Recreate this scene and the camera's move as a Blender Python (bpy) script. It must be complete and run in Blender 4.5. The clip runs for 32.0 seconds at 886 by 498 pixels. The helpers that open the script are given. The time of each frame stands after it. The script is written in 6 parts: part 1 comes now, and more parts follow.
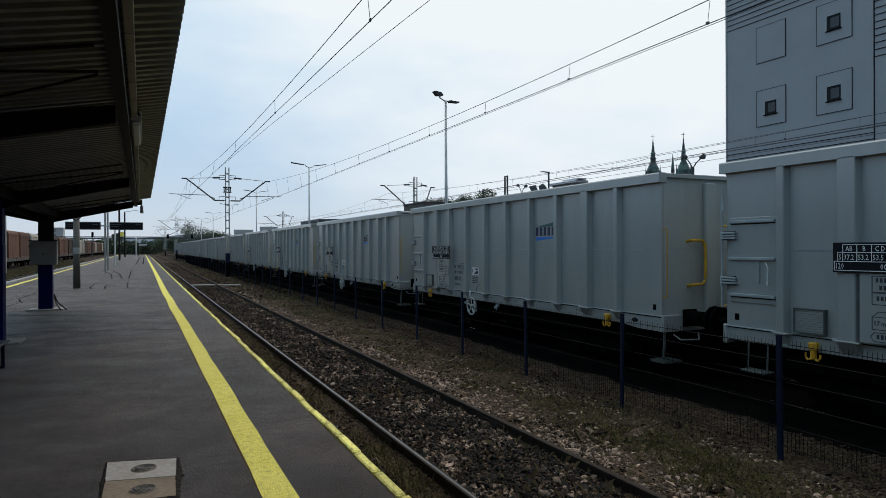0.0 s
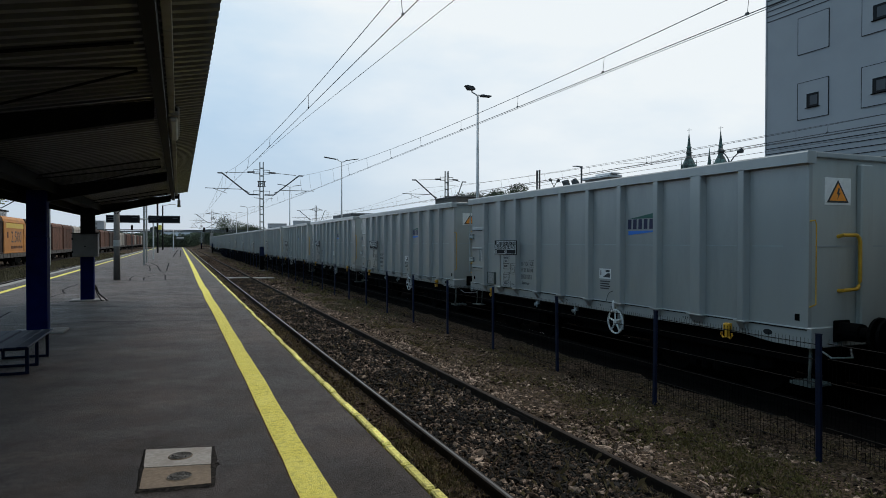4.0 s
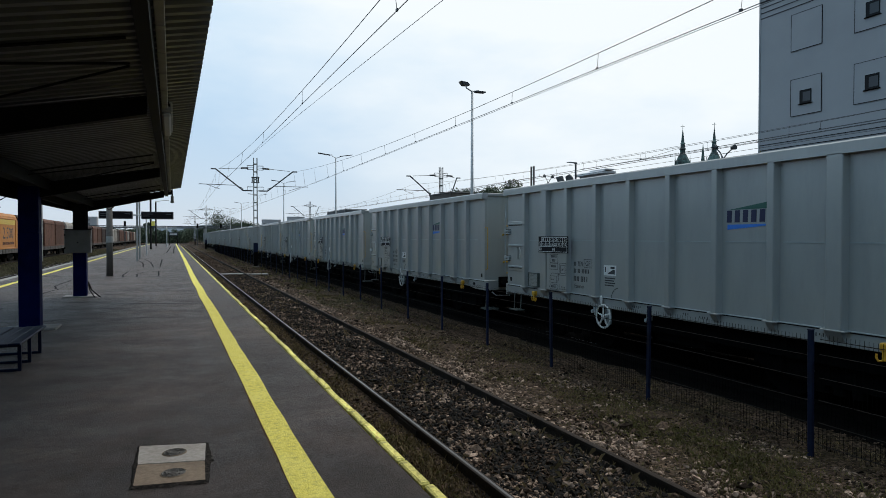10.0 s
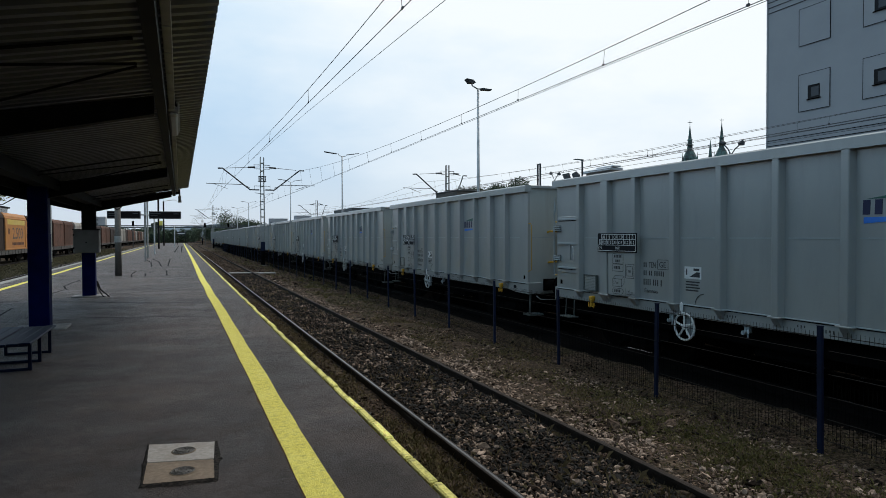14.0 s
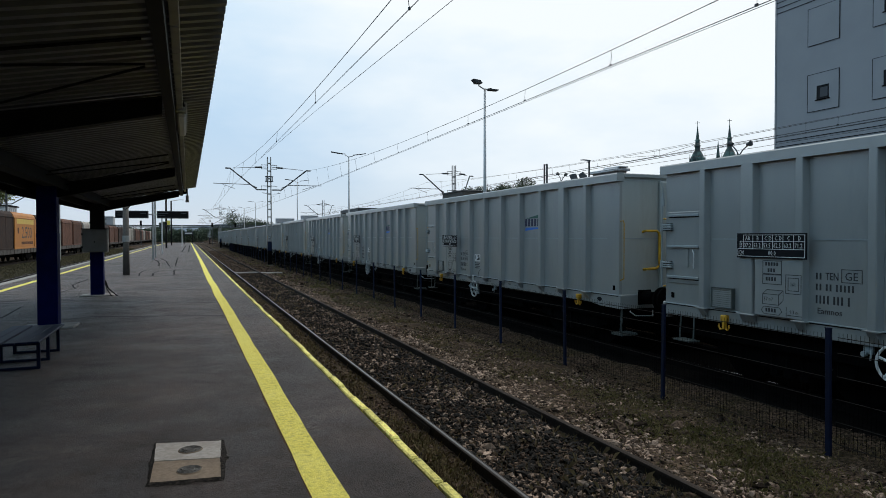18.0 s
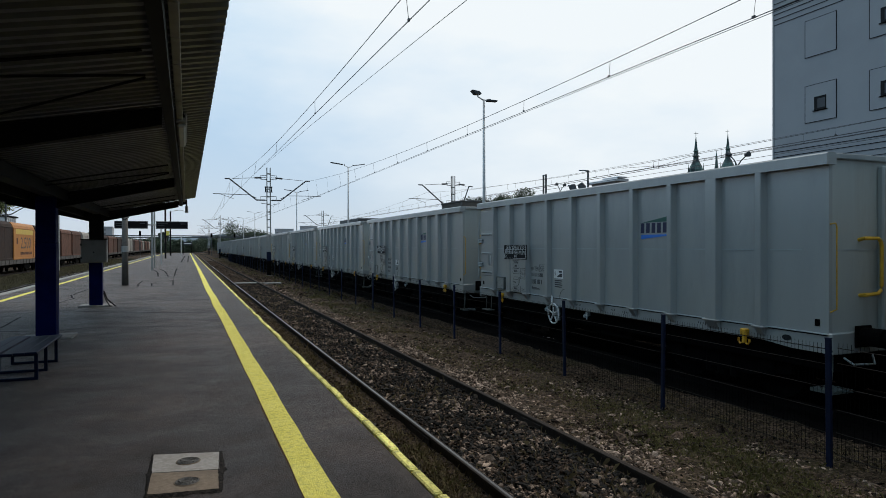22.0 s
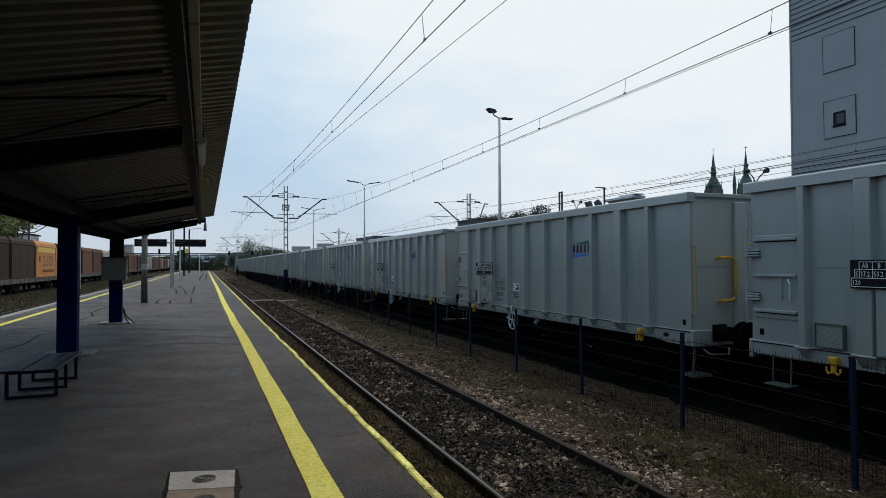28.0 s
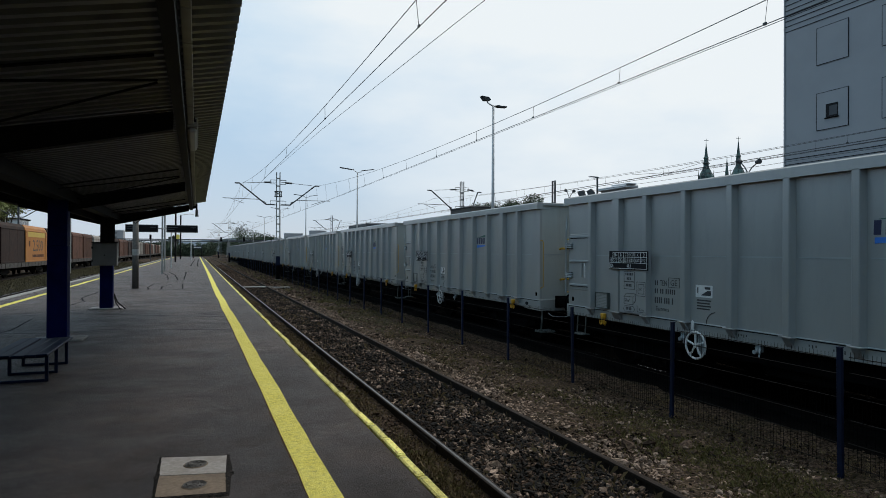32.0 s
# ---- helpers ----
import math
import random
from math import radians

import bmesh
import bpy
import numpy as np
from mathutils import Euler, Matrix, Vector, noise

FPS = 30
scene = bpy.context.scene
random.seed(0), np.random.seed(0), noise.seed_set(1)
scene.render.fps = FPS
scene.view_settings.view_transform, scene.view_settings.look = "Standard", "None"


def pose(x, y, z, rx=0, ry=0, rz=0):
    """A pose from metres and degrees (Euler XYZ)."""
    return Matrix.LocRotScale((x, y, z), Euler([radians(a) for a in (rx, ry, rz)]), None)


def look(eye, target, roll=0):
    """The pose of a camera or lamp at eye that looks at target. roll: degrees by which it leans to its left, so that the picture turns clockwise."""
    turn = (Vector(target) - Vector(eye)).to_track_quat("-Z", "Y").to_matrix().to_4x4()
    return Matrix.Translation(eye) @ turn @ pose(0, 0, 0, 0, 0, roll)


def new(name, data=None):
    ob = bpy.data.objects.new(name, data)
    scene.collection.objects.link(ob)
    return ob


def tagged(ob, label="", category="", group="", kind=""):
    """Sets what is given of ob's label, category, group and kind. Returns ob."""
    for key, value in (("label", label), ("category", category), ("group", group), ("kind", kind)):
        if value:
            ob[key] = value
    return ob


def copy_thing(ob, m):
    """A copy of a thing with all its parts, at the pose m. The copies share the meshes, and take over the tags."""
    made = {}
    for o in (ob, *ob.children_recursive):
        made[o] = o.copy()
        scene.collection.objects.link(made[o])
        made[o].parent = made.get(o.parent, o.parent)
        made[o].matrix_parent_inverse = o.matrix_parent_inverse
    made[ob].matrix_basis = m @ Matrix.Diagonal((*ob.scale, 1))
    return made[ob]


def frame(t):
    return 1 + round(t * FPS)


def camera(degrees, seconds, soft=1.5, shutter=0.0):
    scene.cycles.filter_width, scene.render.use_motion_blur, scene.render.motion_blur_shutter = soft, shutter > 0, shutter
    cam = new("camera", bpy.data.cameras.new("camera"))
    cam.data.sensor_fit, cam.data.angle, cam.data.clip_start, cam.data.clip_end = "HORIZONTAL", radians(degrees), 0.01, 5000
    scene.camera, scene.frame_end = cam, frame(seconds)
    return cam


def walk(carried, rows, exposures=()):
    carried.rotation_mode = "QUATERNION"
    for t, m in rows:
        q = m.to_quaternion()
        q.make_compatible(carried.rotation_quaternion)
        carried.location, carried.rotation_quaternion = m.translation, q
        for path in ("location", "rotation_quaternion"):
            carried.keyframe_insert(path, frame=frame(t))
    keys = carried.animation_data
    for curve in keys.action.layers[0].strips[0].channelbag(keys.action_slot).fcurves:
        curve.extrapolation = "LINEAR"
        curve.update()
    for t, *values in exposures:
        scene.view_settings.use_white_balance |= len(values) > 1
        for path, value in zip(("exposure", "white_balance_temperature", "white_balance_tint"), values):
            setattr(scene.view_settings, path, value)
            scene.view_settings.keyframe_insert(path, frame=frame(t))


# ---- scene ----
cam = camera(69.3, 32.0, soft=0.62)

# A phone held at eye height beside the platform edge: it only turns. Rows: seconds, tilt, lean, heading.
EYE = (0.0, 0.0, 1.67)
TURNS = [
    (0, 89.82, 0.27, -25.16), (0.5, 89.61, 0.04, -24.22), (1, 89.56, 0.22, -23.65), (1.5, 89.59, 0.24, -23.15),
    (2, 89.92, 0.26, -22.9), (2.5, 89.56, 0.05, -22.56), (3, 89.44, -0.02, -22.52), (3.5, 89.42, -0.06, -22.32),
    (5.5, 89.06, -0.02, -22.75), (6, 89.14, -0.05, -22.76), (6.5, 89.26, 0.12, -23.02), (7, 89.22, -0.04, -23.2),
    (7.5, 89.31, -0.16, -23.24), (8, 89.18, -0.26, -23.31), (8.5, 89.24, -0.04, -23.25), (9, 89.12, 0.08, -23.56),
    (9.5, 88.9, 0.03, -23.01), (10, 88.99, -0.04, -22.88), (10.5, 88.7, -0.13, -22.72), (11, 88.28, -0.09, -22.72),
    (11.5, 88.32, 0.12, -22.42), (12, 88.6, 0.21, -22.61), (12.5, 88.86, 0.31, -22.61), (13, 88.36, 0.22, -22.47),
    (13.5, 88.6, 0.3, -21.97), (14, 88.81, 0.28, -22.29), (14.5, 88.52, 0.37, -22.3), (16.5, 88.73, 0.22, -22.12),
    (17, 88.83, 0.13, -21.87), (17.5, 88.85, 0.19, -21.97), (18, 88.84, 0.13, -21.72), (18.5, 88.79, 0.03, -21.88),
    (19, 88.77, 0.11, -21.85), (19.5, 88.75, 0.08, -21.81), (20, 88.94, 0.1, -22.36), (20.5, 89.31, 0.2, -22.01),
    (21, 89.64, 0.24, -21.86), (21.5, 89.58, 0.26, -21.55), (22, 89.76, 0.14, -21.79), (22.5, 90.29, 0.1, -21.28),
    (23, 90.34, 0.28, -20.77), (23.5, 90.3, 0.47, -20.67), (24, 90.47, 0.52, -20.72), (24.5, 90.35, 0.41, -20.7),
    (25, 90.41, 0.47, -20.87), (25.5, 90.78, 0.31, -20.8), (27.5, 91.12, 0.22, -20.53), (28, 91.32, 0.2, -20.37),
    (28.5, 90.75, 0.06, -20.18), (29, 90.74, -0.09, -19.87), (29.5, 90.76, 0.19, -19.92), (30, 89.91, 0.29, -20.22),
    (30.5, 90.68, 0.05, -20.58), (31, 90.74, -0.2, -20.23), (31.5, 90.64, -0.35, -20.49), (32, 90.25, -0.26, -21.03)]
walk(cam, [(t, pose(*EYE, rx, ry, rz)) for t, rx, ry, rz in TURNS],
     [(0, -0.08), (3, -0.10), (6, -0.06), (9, 0.0), (12, 0.02), (18, 0.02), (20, 0.0), (23, -0.08), (28, -0.12), (32, -0.12)])

# ---- sky and sun: bright high overcast, thin towards the sun's side ----
SUN_AZ, SUN_EL = 40.0, 57.0        # degrees right of the track, degrees up
world = bpy.data.worlds.new("sky")
scene.world = world
world.use_nodes = True
wn, wl = world.node_tree.nodes, world.node_tree.links
wn.clear()
w_out, w_bg = wn.new("ShaderNodeOutputWorld"), wn.new("ShaderNodeBackground")
w_sky = wn.new("ShaderNodeTexSky")
w_sky.sky_type, w_sky.sun_disc = "NISHITA", False
w_sky.sun_elevation, w_sky.sun_rotation = radians(SUN_EL), radians(SUN_AZ)
w_sky.air_density, w_sky.dust_density, w_sky.ozone_density = 1.0, 0.6, 2.0
w_co = wn.new("ShaderNodeTexCoord")
w_map = wn.new("ShaderNodeMapping")
w_map.inputs["Scale"].default_value = (1.0, 1.0, 2.6)
w_noise = wn.new("ShaderNodeTexNoise")
w_noise.inputs["Scale"].default_value, w_noise.inputs["Detail"].default_value = 2.1, 5.0
w_noise.inputs["Roughness"].default_value = 0.55
w_dot = wn.new("ShaderNodeVectorMath")
w_dot.operation = "DOT_PRODUCT"
w_dot.inputs[1].default_value = (math.sin(radians(SUN_AZ)) * math.cos(radians(SUN_EL)), math.cos(radians(SUN_AZ)) * math.cos(radians(SUN_EL)), math.sin(radians(SUN_EL)))
w_add = wn.new("ShaderNodeMath")
w_add.operation = "MULTIPLY_ADD"
w_add.inputs[1].default_value = 1.6
w_ramp = wn.new("ShaderNodeValToRGB")
w_ramp.color_ramp.elements[0].position, w_ramp.color_ramp.elements[0].color = 0.53, (0.04, 0.04, 0.04, 1)
w_ramp.color_ramp.elements[1].position, w_ramp.color_ramp.elements[1].color = 0.74, (1, 1, 1, 1)
w_blue = wn.new("ShaderNodeMix")
w_blue.data_type, w_blue.blend_type = "RGBA", "MIX"
w_gain = wn.new("ShaderNodeVectorMath")
w_gain.operation = "SCALE"
w_gain.inputs["Scale"].default_value = 0.11
w_blue.inputs[7].default_value = (0.915, 0.975, 1.01, 1)
wl.new(w_co.outputs["Generated"], w_map.inputs["Vector"])
wl.new(w_map.outputs["Vector"], w_noise.inputs["Vector"])
wl.new(w_co.outputs["Generated"], w_dot.inputs[0])
w_veil = wn.new("ShaderNodeVectorMath")
w_veil.operation = "DOT_PRODUCT"
w_veil.inputs[1].default_value = (0.505, 0.205, 0.839)      # where the cloud veil is thickest
wl.new(w_co.outputs["Generated"], w_veil.inputs[0])
wl.new(w_veil.outputs["Value"], w_add.inputs[0])
w_thin = wn.new("ShaderNodeMapRange")
w_thin.inputs["To Min"].default_value, w_thin.inputs["To Max"].default_value = 0.10, 0.90
wl.new(w_noise.outputs["Fac"], w_thin.inputs["Value"])
wl.new(w_thin.outputs["Result"], w_add.inputs[2])
w_half = wn.new("ShaderNodeMath")
w_half.operation = "MULTIPLY"
w_half.inputs[1].default_value = 0.5
wl.new(w_add.outputs["Value"], w_half.inputs[0])
wl.new(w_half.outputs["Value"], w_ramp.inputs["Fac"])
wl.new(w_ramp.outputs["Color"], w_blue.inputs[0])
wl.new(w_sky.outputs["Color"], w_gain.inputs[0])
# thin haze veil over the blue
w_haze = wn.new("ShaderNodeMix")
w_haze.data_type, w_haze.blend_type = "RGBA", "MIX"
w_haze.inputs[0].default_value = 0.85
w_sep, w_low = wn.new("ShaderNodeSeparateXYZ"), wn.new("ShaderNodeValToRGB")
w_low.color_ramp.elements[0].position, w_low.color_ramp.elements[0].color = 0.02, (0.60, 0.70, 0.83, 1)
w_low.color_ramp.elements[1].position, w_low.color_ramp.elements[1].color = 0.36, (0.40, 0.70, 0.97, 1)
wl.new(w_co.outputs["Generated"], w_sep.inputs[0])
wl.new(w_sep.outputs["Z"], w_low.inputs["Fac"])
wl.new(w_low.outputs["Color"], w_haze.inputs[7])
wl.new(w_gain.outputs["Vector"], w_haze.inputs[6])
wl.new(w_haze.outputs[2], w_blue.inputs[6])
# the veil is brightest round the sun and dims away from it
w_dim, w_fall = wn.new("ShaderNodeVectorMath"), wn.new("ShaderNodeMapRange")
w_dim.operation = "SCALE"
for k, v in (("From Min", -0.50), ("From Max", 0.25), ("To Min", 0.32), ("To Max", 1.0)):
    w_fall.inputs[k].default_value = v
wl.new(w_dot.outputs["Value"], w_fall.inputs["Value"])
wl.new(w_blue.outputs[2], w_dim.inputs[0])
wl.new(w_fall.outputs["Result"], w_dim.inputs["Scale"])
wl.new(w_dim.outputs["Vector"], w_bg.inputs["Color"])
w_bg.inputs["Strength"].default_value = 1.0
wl.new(w_bg.outputs["Background"], w_out.inputs["Surface"])

sun = new("sun", bpy.data.lights.new("sun", "SUN"))
sun.data.energy, sun.data.angle, sun.data.color = 1.25, radians(26), (1.0, 0.96, 0.9)
sun.matrix_world = look((0, 0, 0), [-c for c in w_dot.inputs[1].default_value])


# ---- materials ----
def mat(name, base, other=None, scale=3.0, rough=0.7, metal=0.0, bump=0.0, bump_scale=40.0, stain=None, stain_scale=0.7, stain_amount=0.35, spread=0.0, island=False, gloss=0.5, stretch=(1, 1, 1), patch=None, patch_scale=0.3, patch_amount=0.5, edge=(0.33, 0.68)):
    """A surface of two tones mixed by fine grain, with larger stains over them and a fine relief."""
    m = bpy.data.materials.new(name)
    m.use_nodes = True
    n, l = m.node_tree.nodes, m.node_tree.links
    b = n["Principled BSDF"]
    other = other or [c * 0.8 for c in base]
    co, mp = n.new("ShaderNodeTexCoord"), n.new("ShaderNodeMapping")
    mp.inputs["Scale"].default_value = stretch
    l.new(co.outputs["Object"], mp.inputs["Vector"])
    fine = n.new("ShaderNodeTexNoise")
    fine.inputs["Scale"].default_value, fine.inputs["Detail"].default_value = scale, 6
    l.new(mp.outputs["Vector"], fine.inputs["Vector"])
    ramp = n.new("ShaderNodeValToRGB")
    ramp.color_ramp.elements[0].position, ramp.color_ramp.elements[0].color = edge[0], (*base, 1)
    ramp.color_ramp.elements[1].position, ramp.color_ramp.elements[1].color = edge[1], (*other, 1)
    l.new(fine.outputs["Fac"], ramp.inputs["Fac"])
    color = ramp.outputs["Color"]
    if stain:
        big = n.new("ShaderNodeTexNoise")
        big.inputs["Scale"].default_value, big.inputs["Detail"].default_value = stain_scale, 7
        big.inputs["Roughness"].default_value = 0.65
        l.new(mp.outputs["Vector"], big.inputs["Vector"])
        r2 = n.new("ShaderNodeMapRange")
        r2.inputs["From Min"].default_value, r2.inputs["From Max"].default_value = 0.48, 0.72
        r2.inputs["To Max"].default_value = stain_amount
        l.new(big.outputs["Fac"], r2.inputs["Value"])
        mx = n.new("ShaderNodeMix")
        mx.data_type = "RGBA"
        mx.inputs[7].default_value = (*stain, 1)
        l.new(r2.outputs["Result"], mx.inputs[0])
        l.new(color, mx.inputs[6])
        color = mx.outputs[2]
    if patch:
        shift = n.new("ShaderNodeVectorMath")
        shift.inputs[1].default_value = (31.0, 17.0, 5.0)
        l.new(mp.outputs["Vector"], shift.inputs[0])
        wide = n.new("ShaderNodeTexNoise")
        wide.inputs["Scale"].default_value, wide.inputs["Detail"].default_value, wide.inputs["Roughness"].default_value = patch_scale, 9, 0.7
        l.new(shift.outputs["Vector"], wide.inputs["Vector"])
        r4 = n.new("ShaderNodeMapRange")
        r4.inputs["From Min"].default_value, r4.inputs["From Max"].default_value, r4.inputs["To Max"].default_value = 0.46, 0.66, patch_amount
        l.new(wide.outputs["Fac"], r4.inputs["Value"])
        mx2 = n.new("ShaderNodeMix")
        mx2.data_type = "RGBA"
        mx2.inputs[7].default_value = (*patch, 1)
        l.new(r4.outputs["Result"], mx2.inputs[0])
        l.new(color, mx2.inputs[6])
        color = mx2.outputs[2]
    if spread:
        src = n.new("ShaderNodeNewGeometry").outputs["Random Per Island"] if island else n.new("ShaderNodeObjectInfo").outputs["Random"]
        r3 = n.new("ShaderNodeMapRange")
        r3.inputs["To Min"].default_value, r3.inputs["To Max"].default_value = 1 - spread, 1 + spread
        l.new(src, r3.inputs["Value"])
        sc = n.new("ShaderNodeVectorMath")
        sc.operation = "SCALE"
        l.new(color, sc.inputs[0])
        l.new(r3.outputs["Result"], sc.inputs["Scale"])
        color = sc.outputs["Vector"]
    l.new(color, b.inputs["Base Color"])
    b.inputs["Roughness"].default_value, b.inputs["Metallic"].default_value = rough, metal
    b.inputs["Specular IOR Level"].default_value = gloss
    if bump:
        bn, bp = n.new("ShaderNodeTexNoise"), n.new("ShaderNodeBump")
        bn.inputs["Scale"].default_value, bn.inputs["Detail"].default_value = bump_scale, 4
        l.new(mp.outputs["Vector"], bn.inputs["Vector"])
        l.new(bn.outputs["Fac"], bp.inputs["Height"])
        bp.inputs["Strength"].default_value, bp.inputs["Distance"].default_value = bump, 0.02
        l.new(bp.outputs["Normal"], b.inputs["Normal"])
    return m


def asphalt_mat():
    """Old asphalt: pale grit in dark binder, trodden smears, oil spots and broad weathered fields."""
    m = bpy.data.materials.new("asphalt")
    m.use_nodes = True
    n, l = m.node_tree.nodes, m.node_tree.links
    b = n["Principled BSDF"]
    co = n.new("ShaderNodeTexCoord")

    def layer(scale, detail, rough, lo, hi, out0, out1, stretch=(1, 1, 1), shift=(0, 0, 0)):
        mp, tx, mr = n.new("ShaderNodeMapping"), n.new("ShaderNodeTexNoise"), n.new("ShaderNodeMapRange")
        mp.inputs["Scale"].default_value, mp.inputs["Location"].default_value = stretch, shift
        l.new(co.outputs["Object"], mp.inputs["Vector"])
        l.new(mp.outputs["Vector"], tx.inputs["Vector"])
        tx.inputs["Scale"].default_value, tx.inputs["Detail"].default_value, tx.inputs["Roughness"].default_value = scale, detail, rough
        for k, v in (("From Min", lo), ("From Max", hi), ("To Min", out0), ("To Max", out1)):
            mr.inputs[k].default_value = v
        l.new(tx.outputs["Fac"], mr.inputs["Value"])
        return mr.outputs["Result"]

    def times(a, c):
        q = n.new("ShaderNodeMath")
        q.operation = "MULTIPLY"
        l.new(a, q.inputs[0])
        l.new(c, q.inputs[1])
        return q.outputs["Value"]
    grit = layer(70, 4, 0.75, 0.37, 0.63, 0.35, 1.7)
    clump = layer(14, 6, 0.75, 0.38, 0.64, 0.66, 1.34)
    smear = layer(1.5, 9, 0.78, 0.40, 0.62, 0.64, 1.34, (0.85, 1.15, 1))
    spots = layer(3.4, 5, 0.6, 0.60, 0.70, 1.0, 0.62, (0.8, 1.3, 1), (9, 4, 0))
    fields = layer(0.42, 6, 0.6, 0.42, 0.60, 0.66, 1.28, (1, 0.8, 1), (3, 11, 0))
    v = times(times(times(times(grit, clump), smear), spots), fields)
    tint = n.new("ShaderNodeMix")
    tint.data_type = "RGBA"
    tint.inputs[6].default_value, tint.inputs[7].default_value = (0.0515, 0.0381, 0.0338, 1), (0.0578, 0.0417, 0.0344, 1)
    l.new(layer(2.2, 5, 0.6, 0.45, 0.62, 0.0, 1.0, (1, 1, 1), (21, 5, 0)), tint.inputs[0])
    sc = n.new("ShaderNodeVectorMath")
    sc.operation = "SCALE"
    l.new(tint.outputs[2], sc.inputs[0])
    l.new(v, sc.inputs["Scale"])
    l.new(sc.outputs["Vector"], b.inputs["Base Color"])
    b.inputs["Specular IOR Level"].default_value = 0.19
    b.inputs["Specular Tint"].default_value = (1.0, 0.91, 0.88, 1)
    b.inputs["Sheen Weight"].default_value, b.inputs["Sheen Roughness"].default_value = 0.08, 0.30      # raises the deck's tone at low viewing angles
    b.inputs["Sheen Tint"].default_value = (1.0, 0.92, 0.84, 1)
    l.new(layer(1.3, 8, 0.72, 0.40, 0.62, 0.62, 0.47, (0.85, 1.15, 1)), b.inputs["Roughness"])
    bp = n.new("ShaderNodeBump")
    bp.inputs["Strength"].default_value, bp.inputs["Distance"].default_value = 0.55, 0.012
    l.new(grit, bp.inputs["Height"])
    l.new(bp.outputs["Normal"], b.inputs["Normal"])
    return m


M_ASPHALT = asphalt_mat()
M_TAR = mat("tar_seam", (0.016, 0.016, 0.016), (0.024, 0.024, 0.024), 30, 0.95, gloss=0.05)
M_YELLOW = mat("yellow_line_paint", (0.90, 0.79, 0.155), (0.72, 0.62, 0.105), 75, 0.8, bump=0.8, bump_scale=150, stain=(0.20, 0.17, 0.055), stain_scale=22, stain_amount=0.6, gloss=0.3, edge=(0.40, 0.66), patch=(0.9, 0.81, 0.22), patch_scale=3, patch_amount=0.5)
M_EDGE_Y = mat("yellow_edge_stone_paint", (0.92, 0.83, 0.25), (0.74, 0.645, 0.16), 40, 0.8, bump=0.8, bump_scale=60, stain=(0.13, 0.10, 0.04), stain_scale=13, stain_amount=0.85, spread=0.3, gloss=0.3, edge=(0.42, 0.7))
M_LINE_DIRT = mat("brown_line_dirt", (0.12, 0.066, 0.026), (0.05, 0.038, 0.024), 30, 0.9, bump=0.5, bump_scale=90, gloss=0.1)
M_CONC = mat("concrete", (0.30, 0.29, 0.27), (0.22, 0.21, 0.2), 12, 0.85, bump=0.3, bump_scale=90, stain=(0.13, 0.125, 0.11), stain_scale=1.6, stain_amount=0.6, spread=0.08)
# Far darker than bare concrete: shade is put into this wall colour.
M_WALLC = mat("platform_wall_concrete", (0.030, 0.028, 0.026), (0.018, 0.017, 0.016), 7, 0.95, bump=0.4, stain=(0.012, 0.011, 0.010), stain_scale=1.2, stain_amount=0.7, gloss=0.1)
M_SOIL = mat("trackside_soil", (0.016, 0.0108, 0.0073), (0.120, 0.083, 0.058), 24, 0.95, bump=1.0, bump_scale=30, stain=(0.046, 0.040, 0.019), stain_scale=1.1, stain_amount=0.75, gloss=0.05, patch=(0.015, 0.0115, 0.008), patch_scale=5, patch_amount=0.75, edge=(0.42, 0.62))
M_STONE = mat("ballast_stone", (0.098, 0.066, 0.046), (0.018, 0.012, 0.0085), 30, 0.9, bump=0.4, bump_scale=80, spread=0.92, island=True, gloss=0.1)
M_STONE_L = mat("pale_ballast_stone", (0.32, 0.233, 0.176), (0.090, 0.063, 0.046), 26, 0.9, bump=0.4, bump_scale=80, spread=0.8, island=True, gloss=0.12)
M_STONE_K = mat("oily_black_ballast_stone", (0.020, 0.017, 0.014), (0.008, 0.007, 0.006), 30, 0.85, bump=0.4, bump_scale=80, spread=0.8, island=True, gloss=0.15)
M_MESHW = mat("black_mesh_wire", (0.003, 0.003, 0.003), (0.005, 0.005, 0.005), 9, 0.95, gloss=0.0)
M_STONE_G = mat("grey_ballast_stone", (0.105, 0.092, 0.078), (0.045, 0.039, 0.033), 30, 0.9, spread=0.8, island=True, gloss=0.1)
M_GREEN = mat("low_green_weeds", (0.088, 0.078, 0.026), (0.140, 0.118, 0.046), 5, 0.85, spread=0.5, island=True, gloss=0.1)
M_GRASS_G = mat("grey_olive_grass", (0.088, 0.081, 0.045), (0.128, 0.114, 0.068), 5, 0.85, spread=0.5, island=True, gloss=0.1)
M_GRASS = mat("dry_grass", (0.115, 0.084, 0.040), (0.19, 0.140, 0.076), 5, 0.85, spread=0.5, island=True, gloss=0.1)
M_RAIL = mat("rusty_rail", (0.034, 0.025, 0.020), (0.018, 0.015, 0.013), 18, 0.8, bump=0.3, bump_scale=60, gloss=0.15)
M_RAILTOP = mat("worn_rail_head", (0.14, 0.137, 0.135), (0.075, 0.070, 0.068), 10, 0.34, metal=0.8, stretch=(1, 0.1, 1))
M_RAILRUST = mat("dull_rail_head", (0.034, 0.026, 0.021), (0.055, 0.043, 0.035), 16, 0.85, gloss=0.06, stretch=(1, 0.1, 1))
# Rail under the train: rusty rail colour darkened to hold the wagons' shade.
M_RAILSHADE = mat("oily_rail", (0.006, 0.005, 0.0045), (0.010, 0.008, 0.007), 18, 0.9, gloss=0.05)
